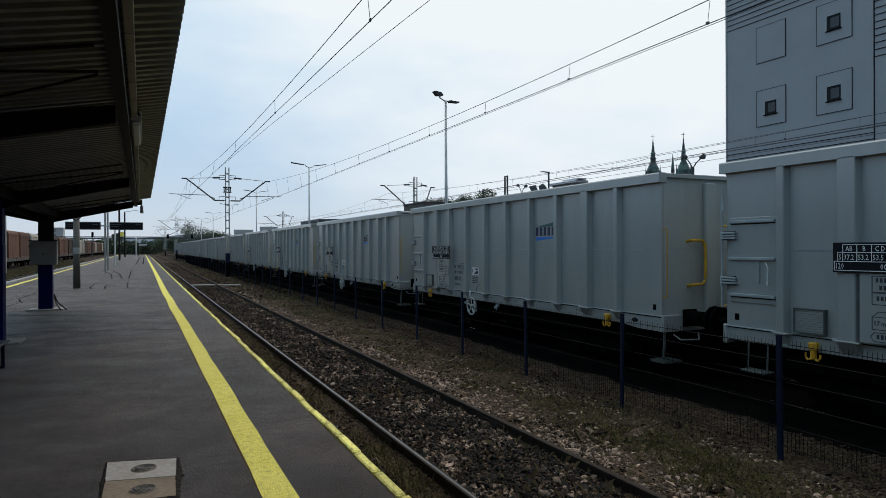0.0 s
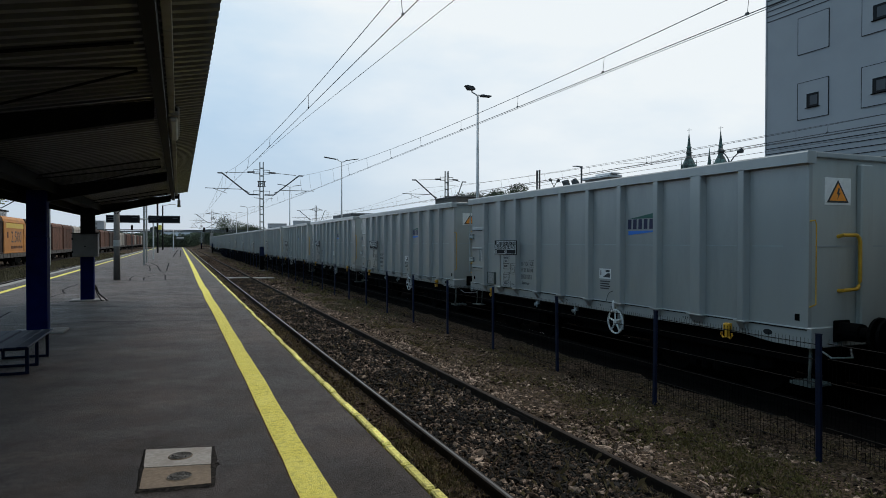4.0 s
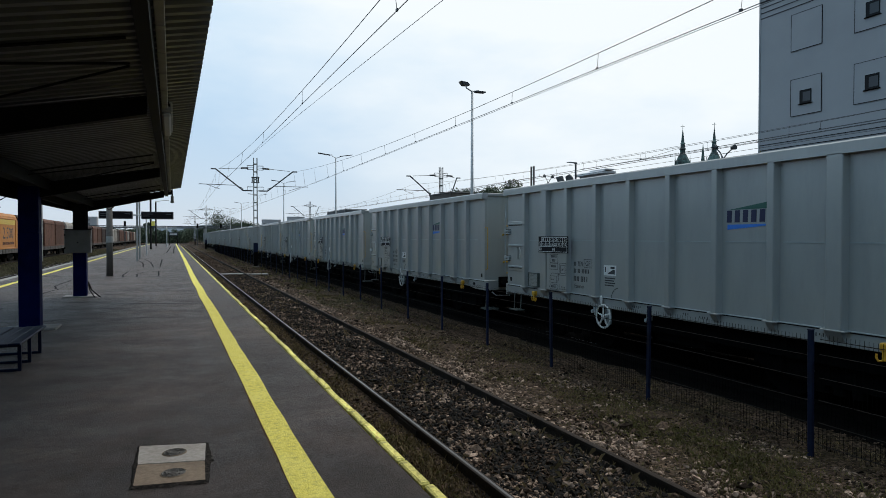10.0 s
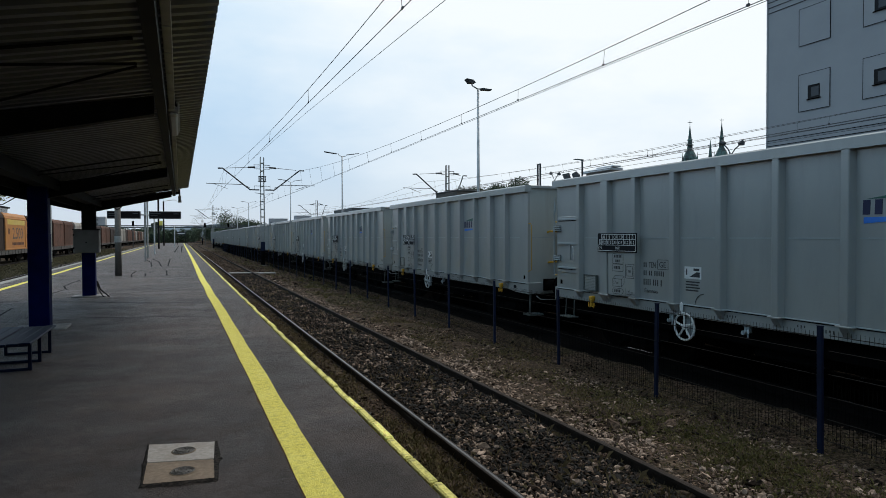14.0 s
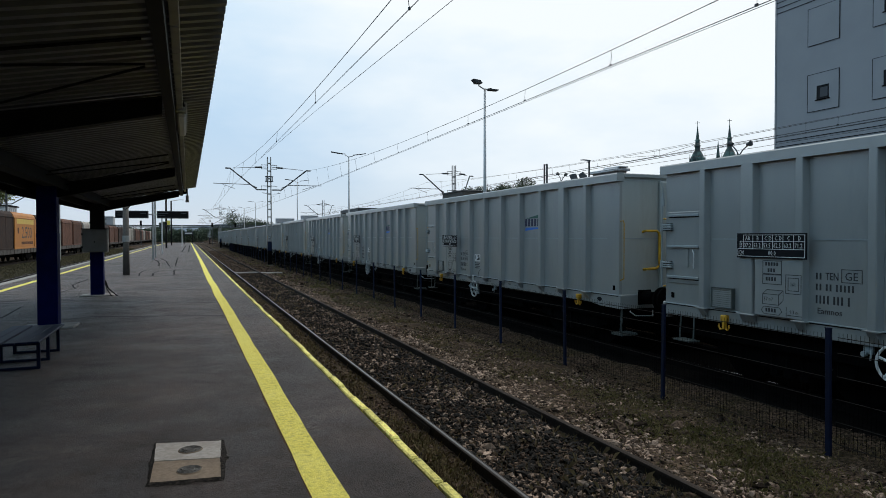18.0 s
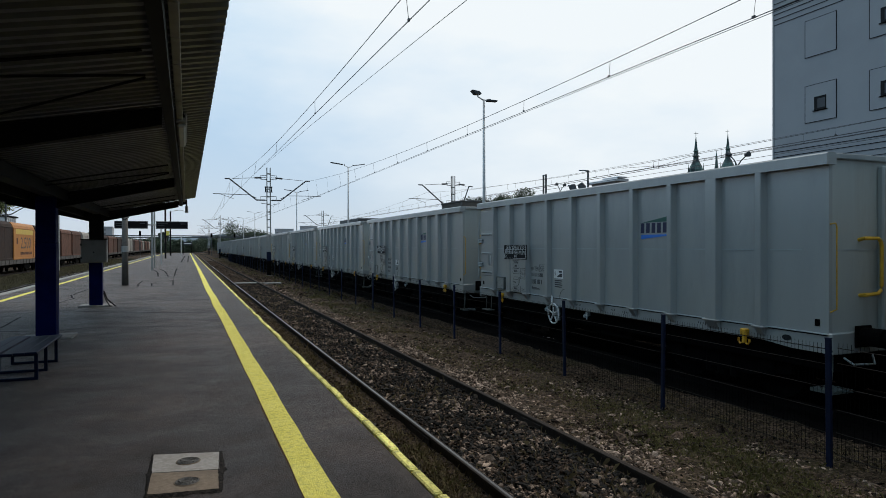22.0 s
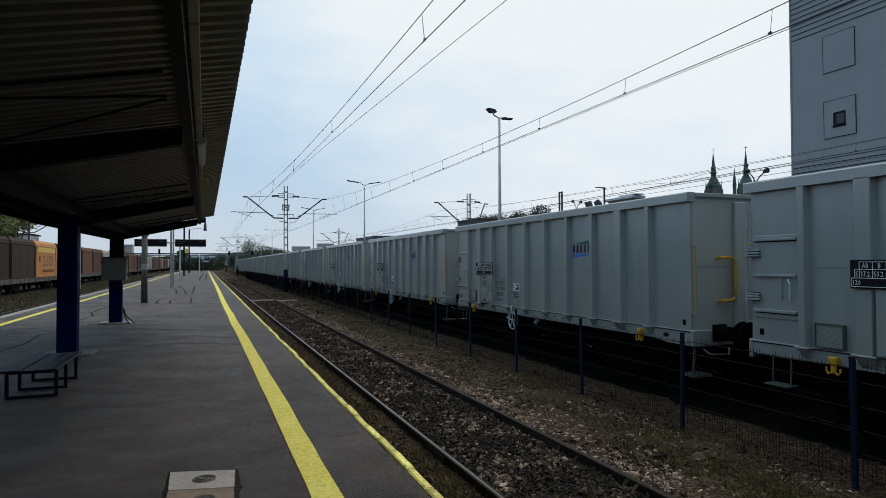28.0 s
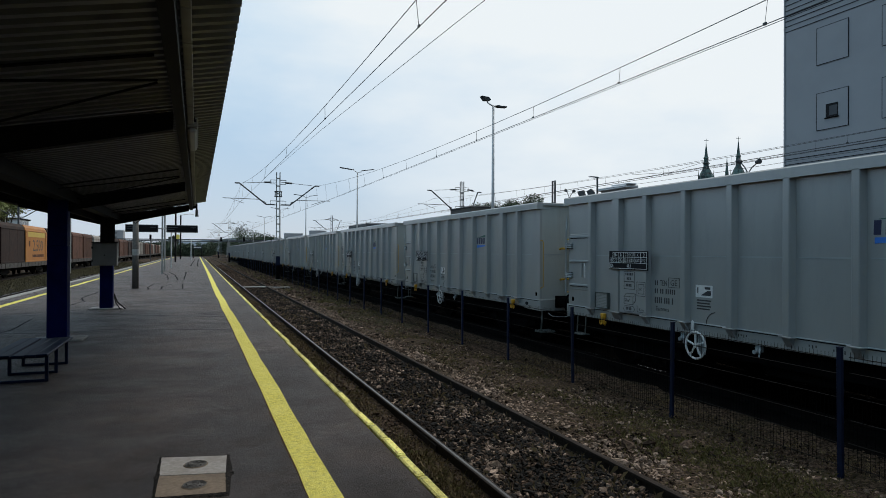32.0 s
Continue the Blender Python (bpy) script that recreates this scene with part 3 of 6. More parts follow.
# ---- service cover in the deck ----
def build_cover():
    c = thing("service_cover", "two-slab concrete service cover with round cast-iron lids, set in asphalt", "manhole cover")
    # ragged asphalt patching round the slabs
    rim = [(-0.255, 5.61), (0.243, 5.487), (0.201, 4.637), (-0.258, 4.705)]
    ring, n = [], 26
    for (xa, ya), (xb, yb) in zip(rim, rim[1:] + rim[:1]):
        ring += [(xa + (xb - xa) * k / n, ya + (yb - ya) * k / n) for k in range(n)]
    verts, faces = [], []
    for x, y in ring:
        dx, dy = x + 0.012, y - 5.11
        d = math.hypot(dx, dy)
        w = 0.020 + 0.020 * noise.noise((x * 9, y * 9, 2)) + 0.018 * noise.noise((x * 38, y * 38, 4)) + (0.02 if y < 4.75 or x > 0.19 else 0)
        e = 0.010 * max(0.0, noise.noise((x * 21, y * 21, 6)) + 0.1)
        verts += [(x - dx / d * (0.008 + e), y - dy / d * (0.008 + e), 0.0135), (x + dx / d * 0.012, y + dy / d * 0.012, 0.009), (x + dx / d * max(0.02, w), y + dy / d * max(0.02, w), 0.0025)]
    m = len(ring)
    for i in range(m):
        a, b = 3 * i, 3 * ((i + 1) % m)
        faces += [(a, a + 1, b + 1, b), (a + 1, a + 2, b + 2, b + 1)]
    raw("surround", verts, faces, M_PATCHING, c, "", "ragged dark asphalt patching")
    far_slab = part("far_slab", prism(B(), [(-0.252, 5.607), (0.240, 5.484), (0.221, 5.060), (-0.247, 5.163)], "z", -0.05, 0.012), M_COVER, c)
    near_slab = part("near_slab", prism(B(), [(-0.247, 5.155), (0.221, 5.052), (0.200, 4.640), (-0.254, 4.708)], "z", -0.05, 0.010), M_COVER2, c, "brown weathered slab")
    for slab, x, y, z in ((far_slab, 0.004, 5.330, 0.012), (near_slab, -0.004, 4.872, 0.010)):
        part("lid", rod(B(), (x, y, z - 0.02), (x, y, z + 0.004), 0.076, 24), M_LID, slab, "round cast-iron lid")
        bm = B()
        for r in (0.076, 0.034):
            pipe(bm, [(x + r * math.cos(k * math.tau / 20), y + r * math.sin(k * math.tau / 20), z + 0.004) for k in range(21)], 0.006, 4)
        for k in range(6):
            a0 = k * math.tau / 6 + 0.2
            pipe(bm, [(x + 0.055 * math.cos(a0 + q), y + 0.055 * math.sin(a0 + q), z + 0.004) for q in (0.0, 0.3, 0.62)], 0.009, 4)
        part("lid_ribs", bm, M_IRON, slab)
        part("lid_seat", pipe(B(), [(x + 0.085 * math.cos(k * math.tau / 24), y + 0.085 * math.sin(k * math.tau / 24), z + 0.001) for k in range(25)], 0.006, 4), M_COVER2, slab)


build_cover()


# ---- tracks ----
def rail_profile():
    return [(-0.07, -0.16), (0.07, -0.16), (0.07, -0.15), (0.012, -0.13), (0.012, -0.045), (0.034, -0.035), (0.034, -0.004), (0.026, 0.0), (-0.026, 0.0), (-0.034, -0.004), (-0.034, -0.035), (-0.012, -0.045), (-0.012, -0.13), (-0.07, -0.15)]


def sweep(name, prof, x, y0, y1, z, material, parent, step_curve=6.0):
    us = [y0] + [u for u in np.arange(CURVE_Y, y1, step_curve)] + [y1] if y1 > CURVE_Y else [y0, y1]
    verts, faces, n = [], [], len(prof)
    for u in us:
        px, py, h = along(float(u), x)
        c, s = math.cos(radians(h)), math.sin(radians(h))
        verts += [(px + c * a, py + s * a, z + b) for a, b in prof]
    for i in range(len(us) - 1):
        for k in range(n):
            j = (k + 1) % n
            faces.append((i * n + k, i * n + j, (i + 1) * n + j, (i + 1) * n + k))
    faces.append(tuple(range(n))[::-1])
    faces.append(tuple((len(us) - 1) * n + k for k in range(n)))
    return raw(name, verts, faces, material, parent)


def build_track(x, y0, y1, label, head, sleepers_to, web=M_RAIL):
    t = thing("railway_track", label, "railway track", "tracks", kind="structure")
    for dx in (-0.7525, 0.7525):
        r = sweep("rail", rail_profile(), x + dx, y0, y1, RAIL_Z, web, t)
        hd = M_RAILRUST if head is M_RAILTOP and dx > 0 and x > 0 else head
        sweep("rail_head", [(-0.017, 0.0005), (0.013, 0.0005), (0.010, 0.003), (-0.014, 0.003)], x + dx, y0, y1, RAIL_Z, hd, r)
    base = None
    y = 2.2
    while y < sleepers_to:
        m = pose(x + random.uniform(-0.03, 0.03), y, RAIL_Z - 0.165, random.uniform(-0.5, 0.5), 0, random.uniform(-0.8, 0.8))
        if base is None:
            base = part("sleeper", box(B(), -1.25, 1.25, -0.12, 0.12, -0.12, 0.0, 0.015), M_SLEEPER, t)
            base.matrix_basis = m
            pl = B()
            for s in (-1, 1):
                box(pl, s * 0.7525 - 0.16, s * 0.7525 + 0.16, -0.08, 0.08, 0.0, 0.018, 0.004)
                for b in (-0.11, 0.11):
                    rod(pl, (s * 0.7525 + b, 0.04, 0.01), (s * 0.7525 + b, 0.04, 0.05), 0.016, 6)
                    rod(pl, (s * 0.7525 + b, -0.04, 0.01), (s * 0.7525 + b, -0.04, 0.05), 0.016, 6)
            plate = part("base_plate", pl, M_RAIL, base)
        else:
            o = share(base, t, m)
            share(plate, o, Matrix())
        y += 0.62
    return t


near_track = build_track(3.42, -20, 420, "rusty rails with worn heads on half-buried wooden sleepers", M_RAILTOP, 52)
fj = B()
for dx in (-0.7525, 0.7525):
    for s in (-1, 1):
        box(fj, 3.42 + dx + s * 0.026 - 0.01, 3.42 + dx + s * 0.026 + 0.01, 7.05, 7.75, RAIL_Z - 0.12, RAIL_Z - 0.045, 0.004)
part("fishplate", fj, M_RAIL, near_track)
build_track(8.95, -60, 520, "rails under the passing freight train", M_GLINT, 0, M_RAILSHADE)
build_track(-8.0, -20, 420, "rails with worn heads along the other platform edge", M_RAILTOP, 0)
build_track(-14.9, -20, 420, "rails under the standing container train", M_RAILRUST, 0)
build_track(19.6, -40, 420, "rails beyond the freight train", M_RAILRUST, 0)

# Near-black strip whose colour carries the shade below the wagons.
tb = part("track_bed", prism(B(), [(7.55, -0.74), (7.75, -0.70), (10.4, -0.70), (10.6, -0.74)], "y", -60, 172), M_TRAIN_SHADE)
tagged(tb, "ballast bed under the freight train, with the train shade in its colour", "", "", "structure")

# boarded crossing over the near track
bc = thing("track_crossing", "low concrete crossing strip between the rails", "crossing", kind="structure")
part("crossing_slab", box(B(), 2.75, 4.10, 41.6, 42.1, -0.62, -0.565, 0.01), M_CONC, bc)
part("crossing_slab", box(B(), 4.24, 5.6, 41.8, 42.3, -0.72, -0.62, 0.01), M_CONC, bc)


# ---- unseen block beyond the train, added to keep light out below the wagons ----
part("platform_east", box(B(), 10.66, 16.4, -60, 168, -1.0, 0.22), M_TRAIN_SHADE)
tagged(bpy.data.objects["platform_east"], "unseen near-black block behind the freight train, added to keep light out below it", "", "", "structure")


# ---- fence between the tracks ----
FENCE_X, FENCE_Y, FENCE_STEP = 6.56, 4.965, 2.662


def build_fence():
    f = thing("fence", "blue steel posts with dark welded wire panels beside the track", "fence", kind="structure")
    post = panel = None
    for k in range(-3, 42):
        y = FENCE_Y + FENCE_STEP * k
        lean = pose(FENCE_X, y, -0.78, random.uniform(-0.8, 0.8), random.uniform(-1.0, 0.6), 0)
        if post is None:
            bm = box(B(), -0.021, 0.021, -0.03, 0.03, -0.08, 1.42, 0.005)
            box(bm, -0.024, 0.024, -0.033, 0.033, 1.42, 1.432, 0.003)
            post = part("post", bm, M_FENCE, f)
            post.matrix_basis = lean
            clips = B()
            for z in (0.25, 0.6, 0.95, 1.27):
                box(clips, 0.02, 0.04, -0.025, 0.025, z, z + 0.02, 0.003)
            clip = part("clip", clips, M_WIRE_F, post)
            bm = B()
            for z in (0.12, 0.36, 0.61, 0.86, 1.12, 1.29):
                rod(bm, (0, 0.04, z), (0, FENCE_STEP - 0.04, z), 0.0048, 4)
            mesh = B()
            for i in range(1, 55):
                yy = i * FENCE_STEP / 55
                rod(mesh, (0.006, yy, 0.08), (0.006, yy, 1.345), 0.0024, 3)
            panel = part("wire_panel", bm, M_WIRE_F, f, "welded wire panel with spiked top")
            panel.matrix_basis = pose(FENCE_X + 0.045, y, -0.78)
            uprights = part("upright_wires", mesh, M_MESHW, panel)
            tagged(uprights, kind="stuff")
        else:
            share(clip, share(post, f, lean), Matrix())
            if k < 41:
                share(uprights, share(panel, f, pose(FENCE_X + 0.045, y, -0.78 + random.uniform(-0.02, 0.02), random.uniform(-0.4, 0.4), random.uniform(-1, 1), 0)), Matrix())
    return f


build_fence()


# ---- the freight wagon ----
HALF = 5.165
PITCH = 11.6


def far(d):
    """Lengthwise place of a detail d metres from the wagon's leading edge."""
    return HALF - d


def build_wagon():
    w = thing("freight_wagon", "light grey ribbed open-top freight wagon on the rails, moving", "freight wagon", "wagons of the train")
    sx = -1.40
    for s in (-1, 1):
        part("side_wall", box(B(), *sorted((s * 1.40, s * 1.34)), -HALF, HALF, 0.95, 3.26), M_WAGON, w)
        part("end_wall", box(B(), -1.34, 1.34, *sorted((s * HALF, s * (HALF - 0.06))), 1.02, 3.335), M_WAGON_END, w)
    part("wagon_floor", box(B(), -1.34, 1.34, -HALF + 0.06, HALF - 0.06, 1.02, 1.14), M_UNDER, w)
    bm = B()
    for s in (-1, 1):
        prism(bm, [(s * 1.33, 3.25), (s * 1.50, 3.25), (s * 1.50, 3.385), (s * 1.485, 3.405), (s * 1.35, 3.405), (s * 1.33, 3.385)], "y", -HALF - 0.05, HALF + 0.05)
        box(bm, -1.33, 1.33, *sorted((s * (HALF - 0.09), s * (HALF + 0.05))), 3.325, 3.40, 0.012)
    part("top_rim", bm, M_WAGON, w)
    for s in (-1, 1):
        part("side_sill", box(B(), *sorted((s * 1.37, s * 1.408)), -HALF, HALF, 0.905, 1.08, 0.006), M_WAGON, w)
    part("sill_ledge", box(B(), -1.43, -1.39, -HALF, HALF, 1.092, 1.106, 0.003), M_WAGON2, w)
    # Dark strip draws the shadow line below the ledge.
    part("sill_seam", box(B(), -1.412, -1.38, -HALF + 0.02, HALF - 0.02, 1.076, 1.092), M_JOINT, w, "dark strip drawing the shadow line under the sill ledge")
    ends = [(far(9.25), 0.91), (far(9.42), 0.895), (far(9.62), 0.872), (far(9.8), 0.855), (-HALF, 0.85), (-HALF, 0.92)]
    part("sill_end_plate", prism(B(), ends, "x", -1.404, -1.375), M_WAGON, w)
    # box ribs with a foot flange; the second from each end is wider
    ribs = (0.905, 1.765, 2.615, 3.59, 4.57, 5.565, 6.55, 7.53, 8.44, 9.32)

    def rib_mesh(h):
        bm = prism(B(), [(0.02, -h - 0.030), (-0.09, -h), (-0.10, -h + 0.012), (-0.10, h - 0.012), (-0.09, h), (0.02, h + 0.030)], "z", 1.10, 3.26)
        prism(bm, [(0.02, 1.09), (-0.105, 1.09), (-0.105, 1.078), (-0.014, 0.955), (0.02, 0.955)], "y", -h, h)
        box(bm, -0.115, 0.02, -h - 0.05, h + 0.05, 1.084, 1.104, 0.004)
        return part("rib", bm, M_WAGON, w)
    slim, wide = rib_mesh(0.056), rib_mesh(0.110)
    slim.matrix_basis, wide.matrix_basis = pose(sx, far(ribs[0]), 0), pose(sx, far(ribs[1]), 0)
    for i, d in enumerate(ribs):
        src = wide if i in (1, 8) else slim
        if i > 1:
            share(src, w, pose(sx, far(d), 0))
        share(src, w, pose(-sx, far(d), 0, 0, 0, 180))
    bm = B()
    for i in range(11):
        a, b = (ribs[i - 1] if i else 0.0) + 0.13, (ribs[i] if i < 10 else 10.1) - 0.10
        if i not in (0, 2):
            box(bm, sx - 0.007, sx + 0.002, far(min(b, 9.95)), far(a), 2.165, 2.183)
    for s in (-1, 1):
        box(bm, -1.28, -0.52, *sorted((s * HALF, s * (HALF + 0.007))), 2.165, 2.183)
        box(bm, -0.24, 0.24, *sorted((s * HALF, s * (HALF + 0.007))), 2.165, 2.183)
    tagged(part("weld_strip", bm, M_WAGON2, w), kind="stuff")
    for s in (-0.38, 0.38):
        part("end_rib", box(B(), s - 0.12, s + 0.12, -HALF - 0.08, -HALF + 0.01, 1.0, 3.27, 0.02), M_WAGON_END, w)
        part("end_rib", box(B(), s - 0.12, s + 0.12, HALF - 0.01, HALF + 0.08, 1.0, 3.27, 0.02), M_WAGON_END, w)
    part("end_sill", box(B(), -1.42, 1.42, -HALF - 0.06, -HALF + 0.01, 0.845, 1.115, 0.012), M_WAGON, w)
    part("end_sill", box(B(), -1.42, 1.42, HALF - 0.01, HALF + 0.06, 0.845, 1.115, 0.012), M_WAGON, w)
    oval = [(far(9.72) + 0.075 * math.cos(a), 0.985 + 0.04 * math.sin(a)) for a in [k * math.tau / 14 for k in range(14)]]
    part("jacking_hole", prism(B(), oval, "x", sx - 0.0115, sx - 0.004), M_JOINT, w, "dark oval hole in the sill")
    for d in (10.17, 0.17):
        part("socket", box(B(), sx - 0.006, sx + 0.01, far(d + 0.035), far(d - 0.035), 1.19, 1.28), M_UNDER, w)
    # side door at the leading end, with rungs, hinges and lever
    part("door_leaf", box(B(), sx - 0.018, sx + 0.01, far(0.80), far(0.06), 1.44, 2.62, 0.008), M_WAGON, w)
    for z in (1.535, 2.04, 2.55):
        bm = box(B(), sx - 0.055, sx - 0.01, far(0.79), far(0.08), z - 0.012, z + 0.03, 0.006)
        part("rung", bm, M_WAGON2, w)
    # Thin dark strips paint the shadow beneath the lowest and highest rung.
    for z in (1.535, 2.55):
        part("door_gap", box(B(), sx - 0.024, sx + 0.002, far(0.785), far(0.085), z - 0.028, z - 0.013), M_JOINT, w, "dark strip drawing the shadow under the rung")
    for z in (1.74, 2.37):
        bm = B()
        for dz in (-0.052, -0.014, 0.024):
            box(bm, sx - 0.072, sx - 0.0, far(0.19), far(-0.05), z + dz, z + dz + 0.028, 0.006)
        rod(bm, (sx - 0.05, far(-0.05), z - 0.07), (sx - 0.05, far(-0.05), z + 0.07), 0.024, 8)
        hinge = part("hinge", bm, M_WAGON2, w)
        part("hinge_pocket", box(B(), sx - 0.045, sx + 0.002, far(0.17), far(-0.07), z - 0.062, z + 0.062), M_JOINT, hinge, "black hinge pocket")
    bm = rod(B(), (sx - 0.045, far(-0.045), 1.35), (sx - 0.045, far(-0.045), 2.75), 0.016)
    prism(bm, [(far(0.0), 2.72), (far(-0.07), 2.72), (far(-0.04), 3.05)], "x", sx - 0.05, sx - 0.03)
    part("hinge_rod", bm, M_WAGON2, w)
    bm = pipe(B(), [(sx - 0.05, far(0.66), 2.0), (sx - 0.06, far(0.70), 1.94), (sx - 0.05, far(0.685), 1.70)], 0.009)
    part("lever", bm, M_WHITE, w, "white locking lever")
    part("lever_guide", box(B(), sx - 0.04, sx - 0.015, far(0.55), far(0.51), 1.72, 2.02, 0.005), M_WAGON, w)
    # brake table and marking board
    mb = part("marking_board", box(B(), sx - 0.108, sx - 0.099, far(2.69), far(1.93), 1.12, 2.0, 0.003), M_WAGON, w)
    bt = part("brake_table", box(B(), sx - 0.128, sx - 0.11, far(2.76), far(1.63), 1.91, 2.26, 0.003), M_BLACK, w, "black brake table with white ruled cells")
    bm = B()
    x0, x1 = sx - 0.131, sx - 0.127

    def line(d0, z0, d1, z1, t=0.008):
        box(bm, x0, x1, far(max(d0, d1)) - t / 2, far(min(d0, d1)) + t / 2, min(z0, z1) - t / 2, max(z0, z1) + t / 2)
    for z in (2.235, 2.145, 2.04, 1.935):
        line(1.75 if z > 2.2 else (1.69 if z > 2.1 else 1.65), z, 2.735, z)
    for i, d in enumerate((1.75, 1.914, 2.078, 2.243, 2.407, 2.571, 2.735)):
        line(d, 2.04, d, 2.235)
    line(1.69, 2.04, 1.69, 2.145)
    line(1.65, 1.935, 1.65, 2.04)
    line(2.735, 1.935, 2.735, 2.04)
    face = Matrix.Rotation(radians(-90), 4, "Z") @ Matrix.Rotation(radians(90), 4, "X")
    thin = Matrix.Diagonal((0.80, 1.0, 1.0, 1.0))
    for i, (head, load) in enumerate((("AB", "37.2"), ("B", "53.2"), ("C D", "53.5"), ("C D", "62.5"), ("C", "63.2"), ("D", "71.2"))):
        d = 1.762 + 0.1642 * i
        letters(bm, head, 0.085, Matrix.Translation((sx - 0.130, far(d + (0.05 if len(head) == 1 else 0.02)), 2.160)) @ face @ thin)
        letters(bm, load, 0.088, Matrix.Translation((sx - 0.130, far(d), 2.060)) @ face @ thin)
    for body, d, z, size in (("S", 1.70, 2.06, 0.09), ("120", 1.655, 1.955, 0.092), ("00.0", 2.17, 1.955, 0.092)):
        letters(bm, body, size, Matrix.Translation((sx - 0.130, far(d), z)) @ face @ thin)
    tagged(part("table_ruling", bm, M_WHITE, bt), kind="stuff")
    bm = B()
    x0, x1 = sx - 0.111, sx - 0.107
    for d0, d1, z0, z1 in ((1.98, 2.28, 1.70, 1.88), (1.98, 2.28, 1.56, 1.69), (2.35, 2.58, 1.45, 1.70), (2.385, 2.545, 1.49, 1.66), (1.98, 2.24, 1.28, 1.42)):
        line(d0, z0, d1, z0)
        line(d0, z1, d1, z1)
        line(d0, z0, d0, z1)
        line(d1, z0, d1, z1)
    for d0, d1, z0, z1 in [(a + 0.045 * k, a + 0.045 * k + 0.028, z, z + 0.05) for a, z, n in ((2.02, 1.81, 5), (2.06, 1.725, 3), (2.03, 1.605, 4), (2.03, 1.175, 4)) for k in range(n)]:
        box(bm, x0, x1, far(d1), far(d0), z0, z1)
    for a in (((1.98, 1.42), (2.05, 1.48)), ((2.05, 1.48), (2.31, 1.48)), ((2.31, 1.48), (2.31, 1.35)), ((2.24, 1.42), (2.31, 1.48)), ((2.24, 1.28), (2.31, 1.35)),
              ((1.96, 1.195), (2.0, 1.245)), ((1.96, 1.195), (2.0, 1.145)), ((2.0, 1.245), (2.25, 1.245)), ((2.0, 1.145), (2.25, 1.145)), ((2.25, 1.245), (2.29, 1.195)), ((2.25, 1.145), (2.29, 1.195)),
              ((2.36, 1.13), (2.36, 1.27)), ((2.36, 1.16), (2.6, 1.16))):
        rod(bm, (sx - 0.109, far(a[0][0]), a[0][1]), (sx - 0.109, far(a[1][0]), a[1][1]), 0.004, 4)
    for body, d, z, size in (("57 m\u00b3", 2.0, 1.325, 0.078), ("161", 2.415, 1.55, 0.075), ("9.3 m", 2.41, 1.18, 0.075)):
        letters(bm, body, size, Matrix.Translation((sx - 0.110, far(d), z)) @ face @ thin)
    bmesh.ops.translate(bm, verts=bm.verts, vec=(0, -0.09, 0))
    tagged(part("load_marking", bm, M_INK, mb), kind="stuff")
    # running number as plain bars, and what can be read
    bm = B()
    x0, x1 = sx - 0.004, sx
    for row, z in ((("2",), 1.66), (("2", "2", "5"), 1.52), (("4", "3", "1"), 1.35)):
        d = 2.80
        for g in row:
            n = int(g)
            for k in range(n):
                box(bm, x0, x1, far(d + 0.022), far(d), z, z + (0.085 if z > 1.4 else 0.105))
                d += 0.052
            d += 0.035
    line(3.15, 1.64, 3.41, 1.64)
    line(3.15, 1.80, 3.41, 1.80)
    line(3.15, 1.64, 3.15, 1.80)
    line(3.41, 1.64, 3.41, 1.80)
    for d0, n, z in ((4.62, 5, 1.0), (5.85, 3, 1.0), (6.2, 4, 0.985), (8.1, 4, 1.0)):
        for k in range(n):
            box(bm, sx - 0.0115, sx - 0.007, far(d0 + 0.05 * k + 0.014), far(d0 + 0.05 * k), z - 0.015 * (k % 2), z + 0.03)
    tagged(part("number_bar", bm, M_INK, w), kind="stuff")
    writing("lettering", "TEN", 0.135, Matrix.Translation((sx - 0.003, far(2.93), 1.66)) @ face @ Matrix.Diagonal((0.72, 1, 1, 1)), M_INK, w)
    writing("lettering", "GE", 0.14, Matrix.Translation((sx - 0.003, far(3.19), 1.67)) @ face, M_INK, w)
    writing("lettering", "Eamnos", 0.11, Matrix.Translation((sx - 0.003, far(2.82), 1.22)) @ face, M_INK, w)
    # mesh-fronted box, hooks, sticker, emblem
    gb = part("label_holder", box(B(), sx - 0.05, sx, far(1.47), far(1.08), 1.14, 1.43, 0.006), M_WAGON, w, "wire-fronted label holder")
    bm = B()
    for a in ((1.48, 1.462, 1.13, 1.44), (1.088, 1.07, 1.13, 1.44), (1.462, 1.088, 1.13, 1.146), (1.462, 1.088, 1.424, 1.44)):
        box(bm, sx - 0.065, sx - 0.001, far(a[0]), far(a[1]), a[2], a[3])
    part("frame", bm, M_MESHBOX, gb)
    bm = B()
    for i in range(9):
        rod(bm, (sx - 0.054, far(1.45), 1.165 + 0.03 * i), (sx - 0.054, far(1.10), 1.165 + 0.03 * i), 0.002, 4)
    tagged(part("wire_front", bm, M_MESHBOX, gb), kind="stuff")
    hook = None
    for d in (1.33, 9.05):
        bm = box(B(), sx - 0.09, sx - 0.0, -0.055, 0.055, 0.93, 1.03, 0.015)
        box(bm, sx - 0.08, sx - 0.02, -0.03, 0.03, 0.82, 0.94, 0.01)
        for s in (-1, 1):
            pipe(bm, [(sx - 0.05, s * 0.01, 0.83), (sx - 0.06, s * 0.07, 0.81), (sx - 0.06, s * 0.10, 0.85), (sx - 0.06, s * 0.095, 0.89)], 0.015)
        hook = part("rope_hook", bm, M_YEL_HOOK, w, "yellow rope hook")
        hook.matrix_basis = pose(0, far(d), 0)
